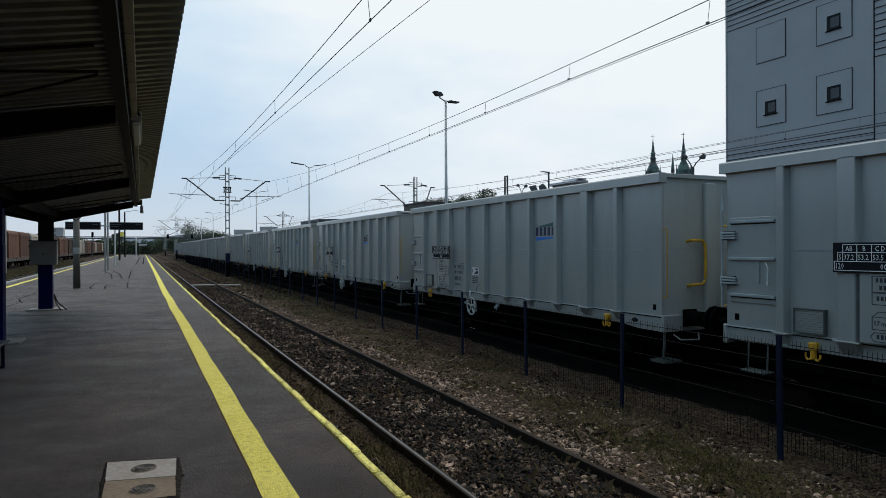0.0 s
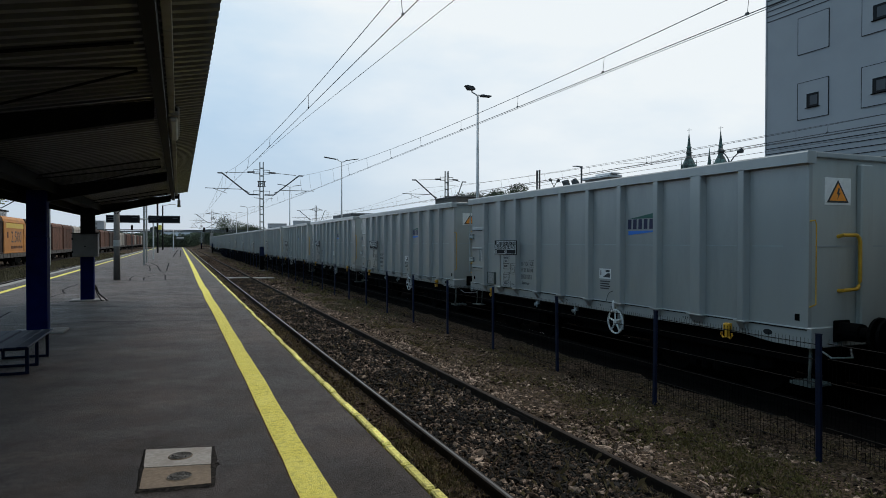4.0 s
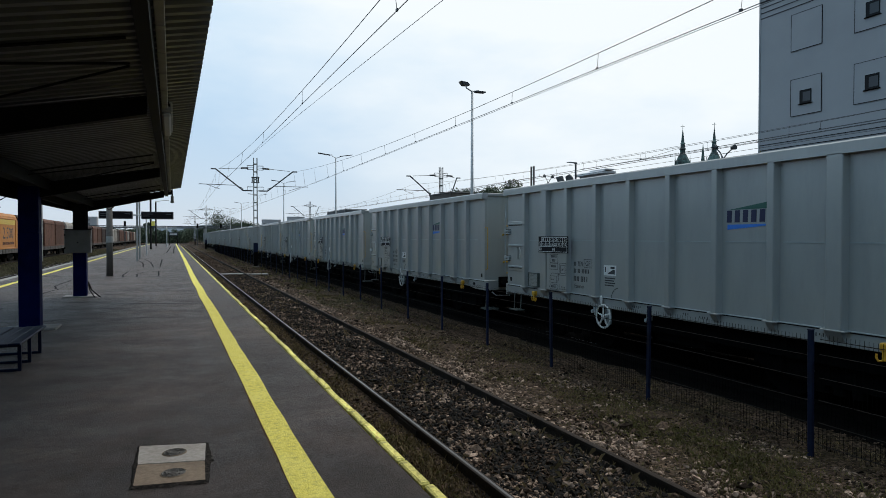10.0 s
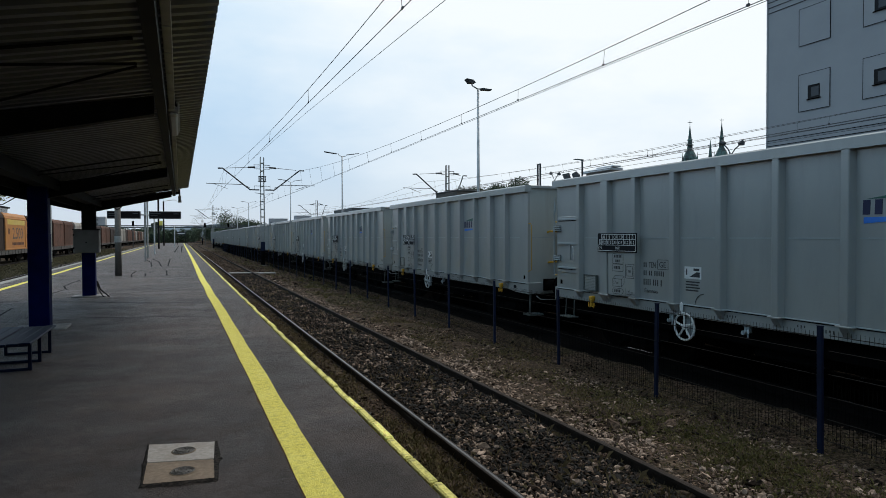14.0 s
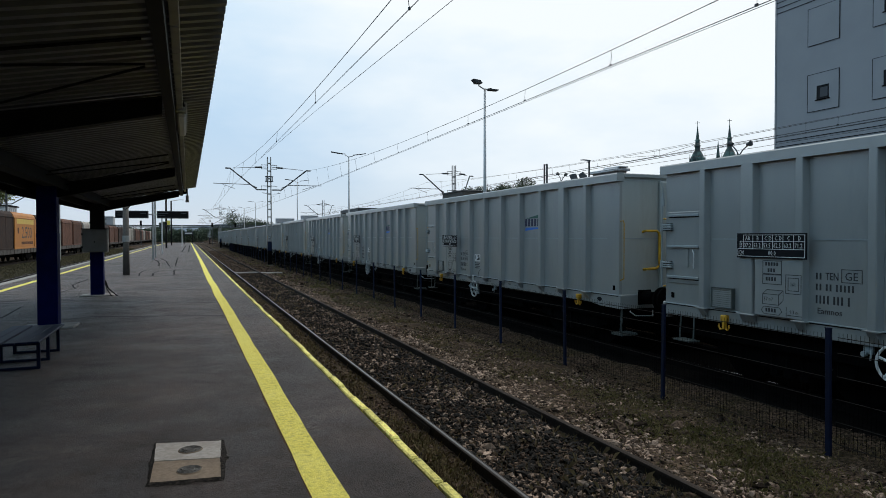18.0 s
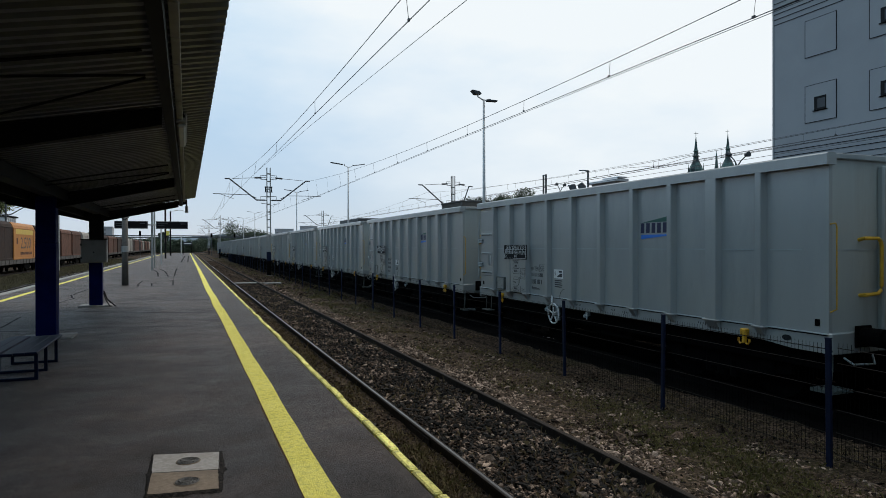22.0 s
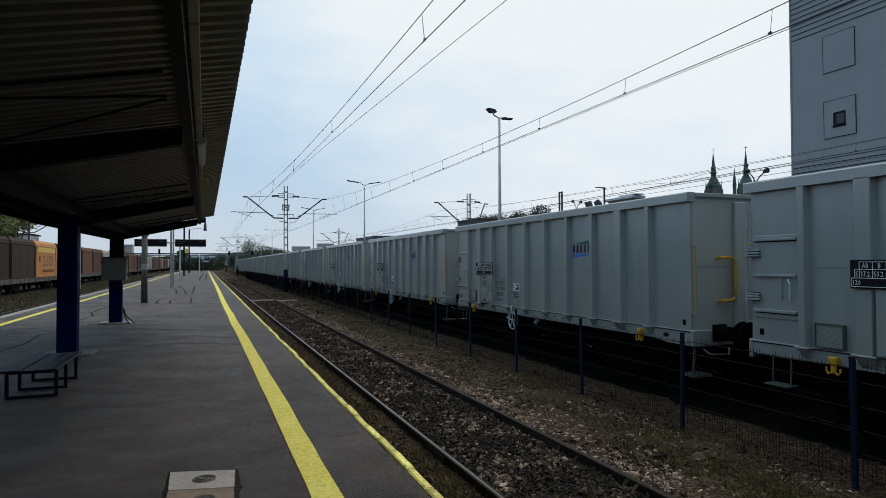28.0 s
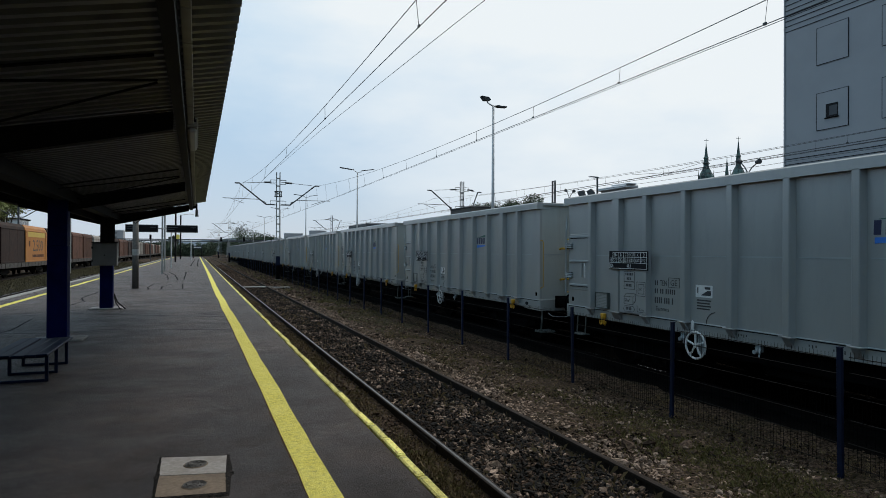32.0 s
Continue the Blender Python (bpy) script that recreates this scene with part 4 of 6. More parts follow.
    st = part("sticker", box(B(), sx - 0.004, sx, far(4.15), far(3.79), 1.52, 1.715), M_WHITE, w, "white sticker with dark wedge")
    bm = prism(B(), [(far(3.90), 1.55), (far(4.12), 1.55), (far(4.12), 1.63), (far(4.05), 1.63)], "x", sx - 0.007, sx - 0.003)
    box(bm, sx - 0.007, sx - 0.003, far(4.11), far(3.99), 1.65, 1.69)
    box(bm, sx - 0.007, sx - 0.003, far(3.85), far(3.83), 1.58, 1.68)
    part("print", bm, M_INK, st)
    bm = B()
    for i in range(4):
        box(bm, sx - 0.004, sx, far(4.12 - 0.03 * (i % 2)), far(3.82), 1.46 - 0.045 * i, 1.482 - 0.045 * i)
    pipe(bm, [(sx - 0.004, far(4.22 - 0.2 * math.cos(a)), 1.10 + 0.2 * math.sin(a)) for a in [i * 0.3 for i in range(6)]], 0.006, 4)
    tagged(part("notice_bar", bm, M_INK, w), kind="stuff")
    bm = B()
    for k in range(5):
        d = 6.675 + 0.143 * k
        prism(bm, [(far(d + 0.035), 2.455), (far(d + 0.122), 2.455), (far(d + 0.129), 2.63), (far(d + 0.042), 2.63)], "x", sx - 0.005, sx)
    part("emblem_bar", bm, M_NAVY, w, "row of navy blocks")
    part("emblem_wedge", prism(B(), [(far(6.745), 2.64), (far(7.405), 2.64), (far(7.405), 2.73)], "x", sx - 0.005, sx), M_LOGO_G, w, "dark green wedge")
    part("emblem_wedge", prism(B(), [(far(6.725), 2.425), (far(6.725), 2.35), (far(7.385), 2.40), (far(7.385), 2.425)], "x", sx - 0.005, sx), M_LOGO_B, w, "bright blue wedge")
    # parking brake wheel
    hw = B()
    n = 20
    for k in range(n):
        a, b = k * math.tau / n, (k + 1) * math.tau / n
        rod(hw, (sx - 0.05, 0.215 * math.cos(a), 0.215 * math.sin(a)), (sx - 0.05, 0.215 * math.cos(b), 0.215 * math.sin(b)), 0.018, 6)
    for k in range(5):
        a = k * math.tau / 5 + 0.3
        rod(hw, (sx - 0.05, 0, 0), (sx - 0.05, 0.21 * math.cos(a), 0.21 * math.sin(a)), 0.017, 6)
    rod(hw, (sx + 0.1, 0, 0), (sx - 0.07, 0, 0), 0.04, 10)
    o = part("brake_wheel", hw, M_WHEELW, w, "white spoked brake wheel")
    o.matrix_basis = pose(0, far(3.84), 0.745)
    part("brake_bracket", box(B(), sx + 0.02, sx + 0.06, far(3.95), far(3.81), 0.6, 0.93), M_WAGON2, w)
    part("brake_lever", prism(B(), [(far(3.76), 0.98), (far(3.80), 0.98), (far(3.81), 1.10), (far(3.77), 1.14), (far(3.74), 1.08)], "x", sx - 0.06, sx - 0.045), M_WHITE, w, "white lever blade")
    for d in (3.47, 5.0):
        bm = box(B(), 0.02, 0.08, -0.055, 0.055, 0.80, 0.90, 0.008)
        rod(bm, (-0.02, 0.03, 0.80), (0.03, 0.03, 0.80), 0.034, 10)
        pipe(bm, [(0.0, -0.05, 0.86), (-0.02, -0.07, 0.80), (-0.02, -0.06, 0.74)], 0.012)
        part("valve_box", bm, M_WAGON2, w).matrix_basis = pose(sx, far(d), 0)
    # handrails on the trailing end
    y = -HALF
    bm = pipe(B(), [(-0.86, y, 2.30), (-0.86, y - 0.08, 2.32), (-0.60, y - 0.08, 2.32), (-0.55, y - 0.08, 2.28), (-0.53, y - 0.08, 2.22), (-0.53, y - 0.08, 1.70), (-0.55, y - 0.08, 1.64), (-0.60, y - 0.08, 1.60), (-0.84, y - 0.08, 1.59), (-0.84, y, 1.58)], 0.024, 8)
    part("handrail", bm, M_YEL_RAIL, w, "yellow handrail")
    bm = pipe(B(), [(-1.38, y, 2.50), (-1.36, y - 0.06, 2.51), (-1.34, y - 0.06, 2.46), (-1.34, y - 0.06, 1.42), (-1.38, y, 1.38)], 0.010, 6)
    part("corner_rail", bm, M_YEL_RAIL, w, "thin yellow corner rail")
    bm = pipe(B(), [(-0.86, HALF, 2.45), (-0.86, HALF + 0.09, 2.45), (-0.7, HALF + 0.09, 2.43), (-0.7, HALF + 0.09, 1.5), (-0.84, HALF, 1.5)], 0.02, 6)
    part("handrail", bm, M_YEL_RAIL, w, "yellow handrail")
    bm = pipe(B(), [(-1.37, HALF, 2.50), (-1.37, HALF + 0.13, 2.52), (-1.20, HALF + 0.15, 2.52), (-1.16, HALF + 0.15, 2.46), (-1.16, HALF + 0.15, 1.42), (-1.20, HALF + 0.15, 1.36), (-1.37, HALF + 0.13, 1.36), (-1.37, HALF, 1.38)], 0.013, 6)
    part("corner_rail", bm, M_YEL_RAIL, w, "thin yellow corner rail")
    # steps
    bm = box(B(), -1.36, -0.98, y - 0.02, y + 0.30, 0.33, 0.355)
    for i in range(8):
        box(bm, -1.36 + 0.05 * i, -1.345 + 0.05 * i, y - 0.02, y + 0.30, 0.355, 0.375)
    pipe(bm, [(-1.33, y + 0.05, 0.34), (-1.33, y + 0.02, 0.62), (-1.3, y + 0.04, 0.95)], 0.022)
    tagged(part("shunter_step", bm, M_MESHBOX, w, "galvanised grating step"), kind="stuff")
    bm = B()
    for d in (0.36, 0.66):
        pipe(bm, [(sx, far(d), 0.93), (sx - 0.02, far(d), 0.55)], 0.013)
    box(bm, sx - 0.14, sx + 0.08, far(0.70), far(0.32), 0.52, 0.545, 0.005)
    part("side_step", bm, M_MESHBOX, w)
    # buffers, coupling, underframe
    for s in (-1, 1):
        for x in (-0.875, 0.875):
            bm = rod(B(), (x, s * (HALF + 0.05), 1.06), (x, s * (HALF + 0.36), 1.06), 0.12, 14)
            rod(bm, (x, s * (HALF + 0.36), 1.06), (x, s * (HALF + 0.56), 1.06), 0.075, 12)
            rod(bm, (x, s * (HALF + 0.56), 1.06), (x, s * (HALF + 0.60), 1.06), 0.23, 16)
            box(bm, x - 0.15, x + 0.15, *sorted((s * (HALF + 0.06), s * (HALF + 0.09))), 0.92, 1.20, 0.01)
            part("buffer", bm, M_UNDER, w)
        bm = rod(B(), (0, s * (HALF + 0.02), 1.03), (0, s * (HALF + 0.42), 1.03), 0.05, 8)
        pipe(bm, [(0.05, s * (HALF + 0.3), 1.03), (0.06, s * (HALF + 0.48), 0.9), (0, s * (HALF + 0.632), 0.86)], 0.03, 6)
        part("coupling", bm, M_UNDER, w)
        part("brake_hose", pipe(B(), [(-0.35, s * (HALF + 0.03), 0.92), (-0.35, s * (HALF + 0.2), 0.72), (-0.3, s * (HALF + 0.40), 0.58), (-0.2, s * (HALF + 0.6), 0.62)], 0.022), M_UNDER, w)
    part("shunter_rail", pipe(B(), [(-1.2, y - 0.05, 0.80), (-1.12, y - 0.12, 0.72), (-0.72, y - 0.12, 0.70), (-0.66, y - 0.05, 0.80)], 0.014), M_WAGON2, w)
    # one pressed frame: centre sill, floor plate, and solebars deepened to block light beneath
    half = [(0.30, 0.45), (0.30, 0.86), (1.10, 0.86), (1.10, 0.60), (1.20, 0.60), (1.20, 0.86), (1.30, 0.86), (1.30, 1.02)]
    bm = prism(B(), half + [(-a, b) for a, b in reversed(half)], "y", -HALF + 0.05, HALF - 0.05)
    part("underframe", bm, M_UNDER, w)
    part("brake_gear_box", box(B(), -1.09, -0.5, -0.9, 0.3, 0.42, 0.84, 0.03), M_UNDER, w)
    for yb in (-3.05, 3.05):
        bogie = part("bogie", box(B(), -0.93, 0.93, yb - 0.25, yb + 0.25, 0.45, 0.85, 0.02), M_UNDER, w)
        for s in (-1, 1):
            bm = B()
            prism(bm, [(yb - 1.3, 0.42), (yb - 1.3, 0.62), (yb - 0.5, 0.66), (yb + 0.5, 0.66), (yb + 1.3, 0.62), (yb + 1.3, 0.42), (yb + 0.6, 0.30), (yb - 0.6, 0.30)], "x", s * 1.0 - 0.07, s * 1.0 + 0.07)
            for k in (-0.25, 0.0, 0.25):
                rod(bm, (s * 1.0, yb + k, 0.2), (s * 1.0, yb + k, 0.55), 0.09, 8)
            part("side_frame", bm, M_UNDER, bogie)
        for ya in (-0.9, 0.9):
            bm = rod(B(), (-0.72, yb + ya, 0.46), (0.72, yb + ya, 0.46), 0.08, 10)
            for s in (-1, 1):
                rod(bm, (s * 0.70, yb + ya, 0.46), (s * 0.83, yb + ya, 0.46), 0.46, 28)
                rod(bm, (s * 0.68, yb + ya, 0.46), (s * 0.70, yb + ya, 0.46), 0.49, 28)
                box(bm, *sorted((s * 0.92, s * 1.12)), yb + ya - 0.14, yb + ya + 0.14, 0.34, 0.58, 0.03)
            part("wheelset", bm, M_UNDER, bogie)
    return w


def add_warning(w):
    y = -HALF
    p = part("warning_plate", box(B(), -1.12, -0.62, y - 0.006, y, 2.72, 3.08), M_WHITE, w, "white plate with orange warning triangle")
    part("triangle", prism(B(), [(-1.08, 2.75), (-0.66, 2.75), (-0.87, 3.05)], "y", y - 0.010, y - 0.006), M_INK, p)
    part("triangle_face", prism(B(), [(-1.03, 2.775), (-0.71, 2.775), (-0.87, 3.005)], "y", y - 0.013, y - 0.010), M_ORANGE_S, p)
    part("flash", prism(B(), [(-0.87, 2.94), (-0.84, 2.94), (-0.86, 2.88), (-0.83, 2.88), (-0.89, 2.79), (-0.87, 2.86), (-0.90, 2.86)], "y", y - 0.015, y - 0.013), M_INK, p)


# how far the train has come by each second
RUN = [(0, -6.55), (1, 5.35), (2, 17.33), (3, 29.78), (4, 41.79), (5, 53.80), (6, 65.80), (7, 77.79), (8, 89.80), (9, 101.80), (10, 113.79), (11, 125.77), (12, 137.80), (13, 149.92), (14, 162.10), (15, 174.37), (16, 186.74),
       (17, 199.22), (18, 211.69), (19, 224.22), (20, 236.79), (21, 249.45), (22, 262.35), (23, 275.28), (24, 288.26), (25, 301.33), (26, 314.41), (27, 327.54), (28, 340.73), (29, 354.00), (30, 367.27), (31, 380.84), (32, 393.99)]
TRAIN_X = 8.95


def wagon_pose(k, s):
    x, y, h = along(k * PITCH - s - HALF, TRAIN_X)
    return pose(x, y, RAIL_Z, 0, 0, h)


def build_train():
    first = build_wagon()
    cars = []
    for k in range(-2, 52):
        c = first if k == -2 else copy_thing(first, wagon_pose(k, RUN[0][1]))
        cars.append((k, c))
        if k in (5, 6, 7):
            add_warning(c)
            for o in c.children:
                if o.name.startswith(("brake_wheel", "brake_bracket", "brake_lever")):
                    o.matrix_basis = pose(0, -2.58, 0) @ o.matrix_basis
                if o.name.startswith(("sticker", "notice_bar")):
                    o.matrix_basis = pose(0, -2.07, 0) @ o.matrix_basis
    first.matrix_basis = wagon_pose(-2, RUN[0][1])
    return cars


cars = build_train()


# ---- canopy ----
def build_canopy():
    c = thing("platform_canopy", "dark steel butterfly canopy with corrugated roof sheets over the platform", "canopy", kind="structure")
    xc, slope, zv = -2.39, 0.195, 2.60
    # Bays behind the viewpoint are unseen, added to cut sky light from there.
    cols = (-34.6, -27.7, -20.8, -13.9, -7.0, -0.1, 6.83, 13.68, 20.55)

    def zr(x):
        return zv + slope * abs(x - xc)
    # corrugated sheets, ribs running up the slope
    for s, xe in ((1, 0.25), (-1, -5.03)):
        verts, faces = [], []
        y, prof = -37.0, []
        while y < 21.1:
            prof += [(y, 0.0), (y + 0.058, 0.0), (y + 0.078, 0.046), (y + 0.135, 0.046)]
            y += 0.155
        for yy, h in prof:
            for x in (xc, xe):
                verts += [(x, yy, zr(x) + 0.06 + h), (x, yy, zr(x) + 0.064 + h)]
        for i in range(len(prof) - 1):
            a = 4 * i
            faces += [(a, a + 2, a + 6, a + 4), (a + 1, a + 5, a + 7, a + 3), (a + 2, a + 3, a + 7, a + 6)]
        raw("roof_sheet", verts, faces, M_SHEET, c)
        # purlins along the canopy
        for x, b in ((xc + s * 0.32, 0.05), (xc + s * 2.235, 0.085)):
            part("purlin", prism(B(), [(x - b / 2, zr(x) - 0.13), (x + b / 2, zr(x) - 0.13), (x + b / 2, zr(x) + 0.055), (x - b / 2, zr(x) + 0.055)], "y", -37, 21.0), M_STEEL, c)
        xp = xc + s * 2.325
        if s > 0:
            tray = B()
            for i in range(22):
                y0 = -8 + 1.32 * i
                if not 7.2 < y0 < 8.4:
                    box(tray, xp - 0.030, xp + 0.030, y0, y0 + 0.645, zr(xp) - 0.02, zr(xp) + 0.05, 0.004)
                    box(tray, xp - 0.030, xp + 0.030, y0 + 0.668, y0 + 1.298, zr(xp) - 0.02, zr(xp) + 0.05, 0.004)
            part("cable_tray", tray, M_TRAY, c, "pale painted cable tray")
        for j, y in enumerate(cols):
            # tapered rafters
            xa, xb = xc + s * 0.10, xc + s * 2.17
            bm = B()
            for t in (0.004, ):
                prism(bm, [(xa, zr(xa) - 0.22), (xb, zr(xb) - 0.16), (xb, zr(xb) + 0.0), (xa, zr(xa) + 0.03)], "y", y - t, y + t)
            prism(bm, [(xa, zr(xa) - 0.235), (xb, zr(xb) - 0.172), (xb, zr(xb) - 0.16), (xa, zr(xa) - 0.22)], "y", y - 0.06, y + 0.06)
            prism(bm, [(xa, zr(xa) + 0.02), (xb, zr(xb) - 0.01), (xb, zr(xb) + 0.004), (xa, zr(xa) + 0.034)], "y", y - 0.06, y + 0.06)
            part("rafter", bm, M_STEEL, c)
            if 3 < j < 8:
                ya, yb = y + 0.1, cols[j + 1] - 0.1
                x1, x2 = xc + s * 0.3, xc + s * 2.1
                for y1, dz in ((yb - 0.15, 0.05), (yb - 2.0, 0.03)):
                    part("wind_brace", rod(B(), (x2, yb - 1.35, zr(x2) - dz), (x1, y1, zr(x1) - dz), 0.011, 5), M_STEEL, c)
                part("sheet_lap", rod(B(), (x1, yb - 1.75, zr(x1) + 0.05), (x2, yb - 1.75, zr(x2) + 0.05), 0.012, 4), M_STEEL, c)
    part("end_trim", prism(B(), [(xc, zv - 0.02), (0.02, zr(0.02) - 0.10), (0.02, zr(0.02) + 0.05), (xc, zv + 0.06), (-4.8, zr(-4.8) + 0.05), (-4.8, zr(-4.8) - 0.10)], "y", 20.98, 21.02), M_STEEL, c)
    part("valley_gutter", prism(B(), [(xc - 0.12, zv + 0.03), (xc + 0.12, zv + 0.03), (xc + 0.15, zv + 0.1), (xc - 0.15, zv + 0.1)], "y", -37, 21.1), M_STEEL, c)
    for y in cols:
        bm = box(B(), xc - 0.165, xc + 0.165, y - 0.15, y + 0.15, 0.0, 1.75, 0.012)
        col = part("column", bm, M_BLUE, c, "blue painted steel column")
        part("column_head", box(B(), xc - 0.16, xc + 0.16, y - 0.145, y + 0.145, 1.75, zv + 0.0, 0.012), M_STEEL if y > 15 else M_BLUE, col)
        part("plinth", box(B(), xc - 0.42, xc + 0.45, y - 0.35, y + 0.35, -0.02, 0.035, 0.02), M_CONC, col)
    # drain pipes at the last column
    part("drain_pipe", pipe(B(), [(xc + 0.19, 20.38, 1.9), (xc + 0.19, 20.38, zv)], 0.03), M_STEEL, c)
    # fluorescent fitting and small end lamp
    f = thing("canopy_lamp", "long pale fluorescent fitting under the canopy edge", "lamp")
    xp = xc + 2.34
    z = 2.60 + slope * 2.34
    part("housing", box(B(), xp - 0.06, xp + 0.06, 7.42, 8.95, z - 0.05, z + 0.05, 0.012), M_TRAY, f)
    part("diffuser", box(B(), xp - 0.045, xp + 0.045, 7.47, 8.90, z - 0.10, z - 0.05, 0.02), M_LAMP, f)
    bm = pipe(B(), [(xp, 7.3, z + 0.06), (xp + 0.03, 7.36, z), (xp - 0.03, 7.40, z + 0.05)], 0.012)
    part("clamp", bm, M_STEEL, f)
    f2 = thing("canopy_camera", "small pale cylindrical fitting hanging at the canopy corner", "lamp")
    part("arm", rod(B(), (0.0, 20.95, z + 0.02), (0.0, 20.95, z - 0.16), 0.02), M_STEEL, f2)
    bm = rod(B(), (0.0, 20.9, z - 0.14), (0.0, 20.9, z - 0.33), 0.042, 12)
    rod(bm, (0.0, 20.9, z - 0.29), (0.0, 20.9, z - 0.35), 0.05, 12)
    part("housing", bm, M_CABINET, f2)


build_canopy()


# ---- cabinet, bench and bits on the platform ----
def build_platform_things():
    cb = thing("electric_cabinet", "grey metal electric cabinet fixed to a blue column", "cabinet")
    part("body", box(B(), -2.72, -2.08, 20.12, 20.395, 1.24, 1.88, 0.015), M_CABINET, cb)
    part("door", box(B(), -2.70, -2.10, 20.10, 20.12, 1.265, 1.855, 0.006), M_CABINET, cb)
    part("lid", box(B(), -2.74, -2.06, 20.08, 20.395, 1.88, 1.90, 0.005), M_STEEL, cb)
    part("lock", rod(B(), (-2.40, 20.085, 1.53), (-2.40, 20.10, 1.53), 0.02, 8), M_STEEL, cb)
    for z in (1.38, 1.74):
        part("hinge", box(B(), -2.725, -2.69, 20.085, 20.1, z - 0.03, z + 0.03), M_STEEL, cb)
    cs = thing("cable_stand", "thin dark cable conduits bent beside a column foot", "cable")
    part("conduit", pipe(B(), [(-2.19, 20.5, 0.42), (-2.1, 20.4, 0.2), (-1.86, 20.1, 0.02)], 0.02), M_STEEL, cs)
    part("conduit", pipe(B(), [(-2.19, 20.45, 0.36), (-2.13, 20.35, 0.18), (-2.0, 20.1, 0.02)], 0.016), M_STEEL, cs)
    bench = thing("bench", "dark blue slatted platform bench on looped steel legs", "bench")
    slat = None
    for i in range(5):
        m = pose(-2.38 + 0.132 * i, 0, random.uniform(-0.003, 0.003), 0, random.uniform(-1, 1), 0)
        if slat is None:
            slat = part("slat", box(B(), 0, 0.128, 9.2, 10.95, 0.345, 0.375, 0.008), M_BENCH, bench)
            slat.matrix_basis = m
        else:
            share(slat, bench, m)
    leg = None
    for y in (9.42, 10.02, 10.75):
        if leg is None:
            bm = B()
            for a in ((-2.33, -2.29, 0, 0.34), (-1.79, -1.75, 0, 0.34), (-2.29, -1.79, 0.0, 0.035), (-2.29, -1.79, 0.305, 0.34)):
                box(bm, a[0], a[1], -0.02, 0.02, a[2], a[3], 0.004)
            leg = part("leg_frame", bm, M_BENCH, bench)
            leg.matrix_basis = pose(0, y, 0)
        else:
            share(leg, bench, pose(0, y, 0))
    # poles along the platform
    p = thing("platform_pole", "round grey concrete pole with metal collar on the platform", "pole")
    part("shaft", rod(B(), (-2.50, 31.1, 0), (-2.50, 31.1, 3.4), 0.138, 14, 0.115), M_POLE, p, smooth=True)
    part("collar", rod(B(), (-2.50, 31.1, 1.45), (-2.50, 31.1, 1.72), 0.145, 14), M_MAST, p)
    part("bracket", pipe(B(), [(-2.68, 31.0, 3.0), (-2.5, 31.0, 2.85), (-2.32, 31.0, 3.0)], 0.025), M_STEEL, p)
    for x0, x1 in ((-4.67, -2.56), (-2.02, 0.08)):
        s = thing("departure_board", "long dark departure board hanging above the platform", "sign", "departure boards")
        part("casing", box(B(), x0, x1, 49.8, 50.1, 2.97, 3.5, 0.02), M_SIGN, s)
        part("screen", box(B(), x0 + 0.06, x1 - 0.06, 49.785, 49.8, 3.03, 3.44), M_GLASS, s)
        bm = B()
        for r, (a, b) in enumerate(((0.1, 0.75), (0.1, 0.55))):
            box(bm, x0 + a, x0 + b, 49.78, 49.786, 3.30 - 0.14 * r, 3.35 - 0.14 * r)
        box(bm, x1 - 0.5, x1 - 0.15, 49.78, 49.786, 3.30, 3.35)
        part("text_bars", bm, M_SIGN, s)
    g = thing("sign_gantry", "galvanised post and crossbeam carrying the departure boards", "post")
    part("post", box(B(), -2.36, -2.24, 50.2, 50.32, 0, 4.6, 0.01), M_MAST, g)
    part("beam", box(B(), -4.5, -0.1, 50.1, 50.2, 3.2, 3.3, 0.01), M_GALV, g)
    for x, y, h, r, m, lab in ((-2.38, 55.8, 5.2, 0.07, M_MAST, "slim grey camera pole on the platform"), (-2.3, 68.0, 4.0, 0.07, M_GALV, "slim pale pole on the platform"),
                               (-2.86, 101, 7.5, 0.13, M_STEEL, "dark lamp pole with a small yellow sign"), (-2.89, 134, 8.5, 0.14, M_STEEL, "dark tall lamp pole on the platform"), (-0.9, 120, 3.6, 0.09, M_GALV, "pale short post on the platform")):
        q = thing("pole", lab, "pole", "platform poles")
        part("shaft", rod(B(), (x, y, 0), (x, y, h), r, 10), m, q)
        if y == 55.8:
            bm = rod(B(), (x, y, h - 0.2), (x + 0.5, y, h - 0.2), 0.03)
            rod(bm, (x + 0.5, y, h - 0.45), (x + 0.5, y, h - 0.15), 0.16, 12)
            part("camera_dome", bm, M_SIGN, q)
        if y == 101:
            part("plate", box(B(), x + 0.1, x + 0.55, y - 0.1, y - 0.07, 3.35, 4.0), M_YELLOW, q, "yellow plate")
        if y in (101, 134):
            part("lamp_arm", pipe(B(), [(x, y, h), (x + 1.6, y, h + 0.3), (x + 2.3, y, h + 0.25)], 0.06), M_GALV, q)
    s = thing("station_sign", "small dark blue station name board at the platform end", "sign")
    part("board", box(B(), -0.7, 1.1, 149.9, 150.05, 2.05, 2.75), M_SIGN, s)
    part("bar", box(B(), -0.5, 0.9, 149.88, 149.9, 2.3, 2.52), M_WHITE, s)
    for x in (-0.6, 1.0):
        part("leg", rod(B(), (x, 150, 0), (x, 150, 2.06), 0.06), M_STEEL, s)


build_platform_things()


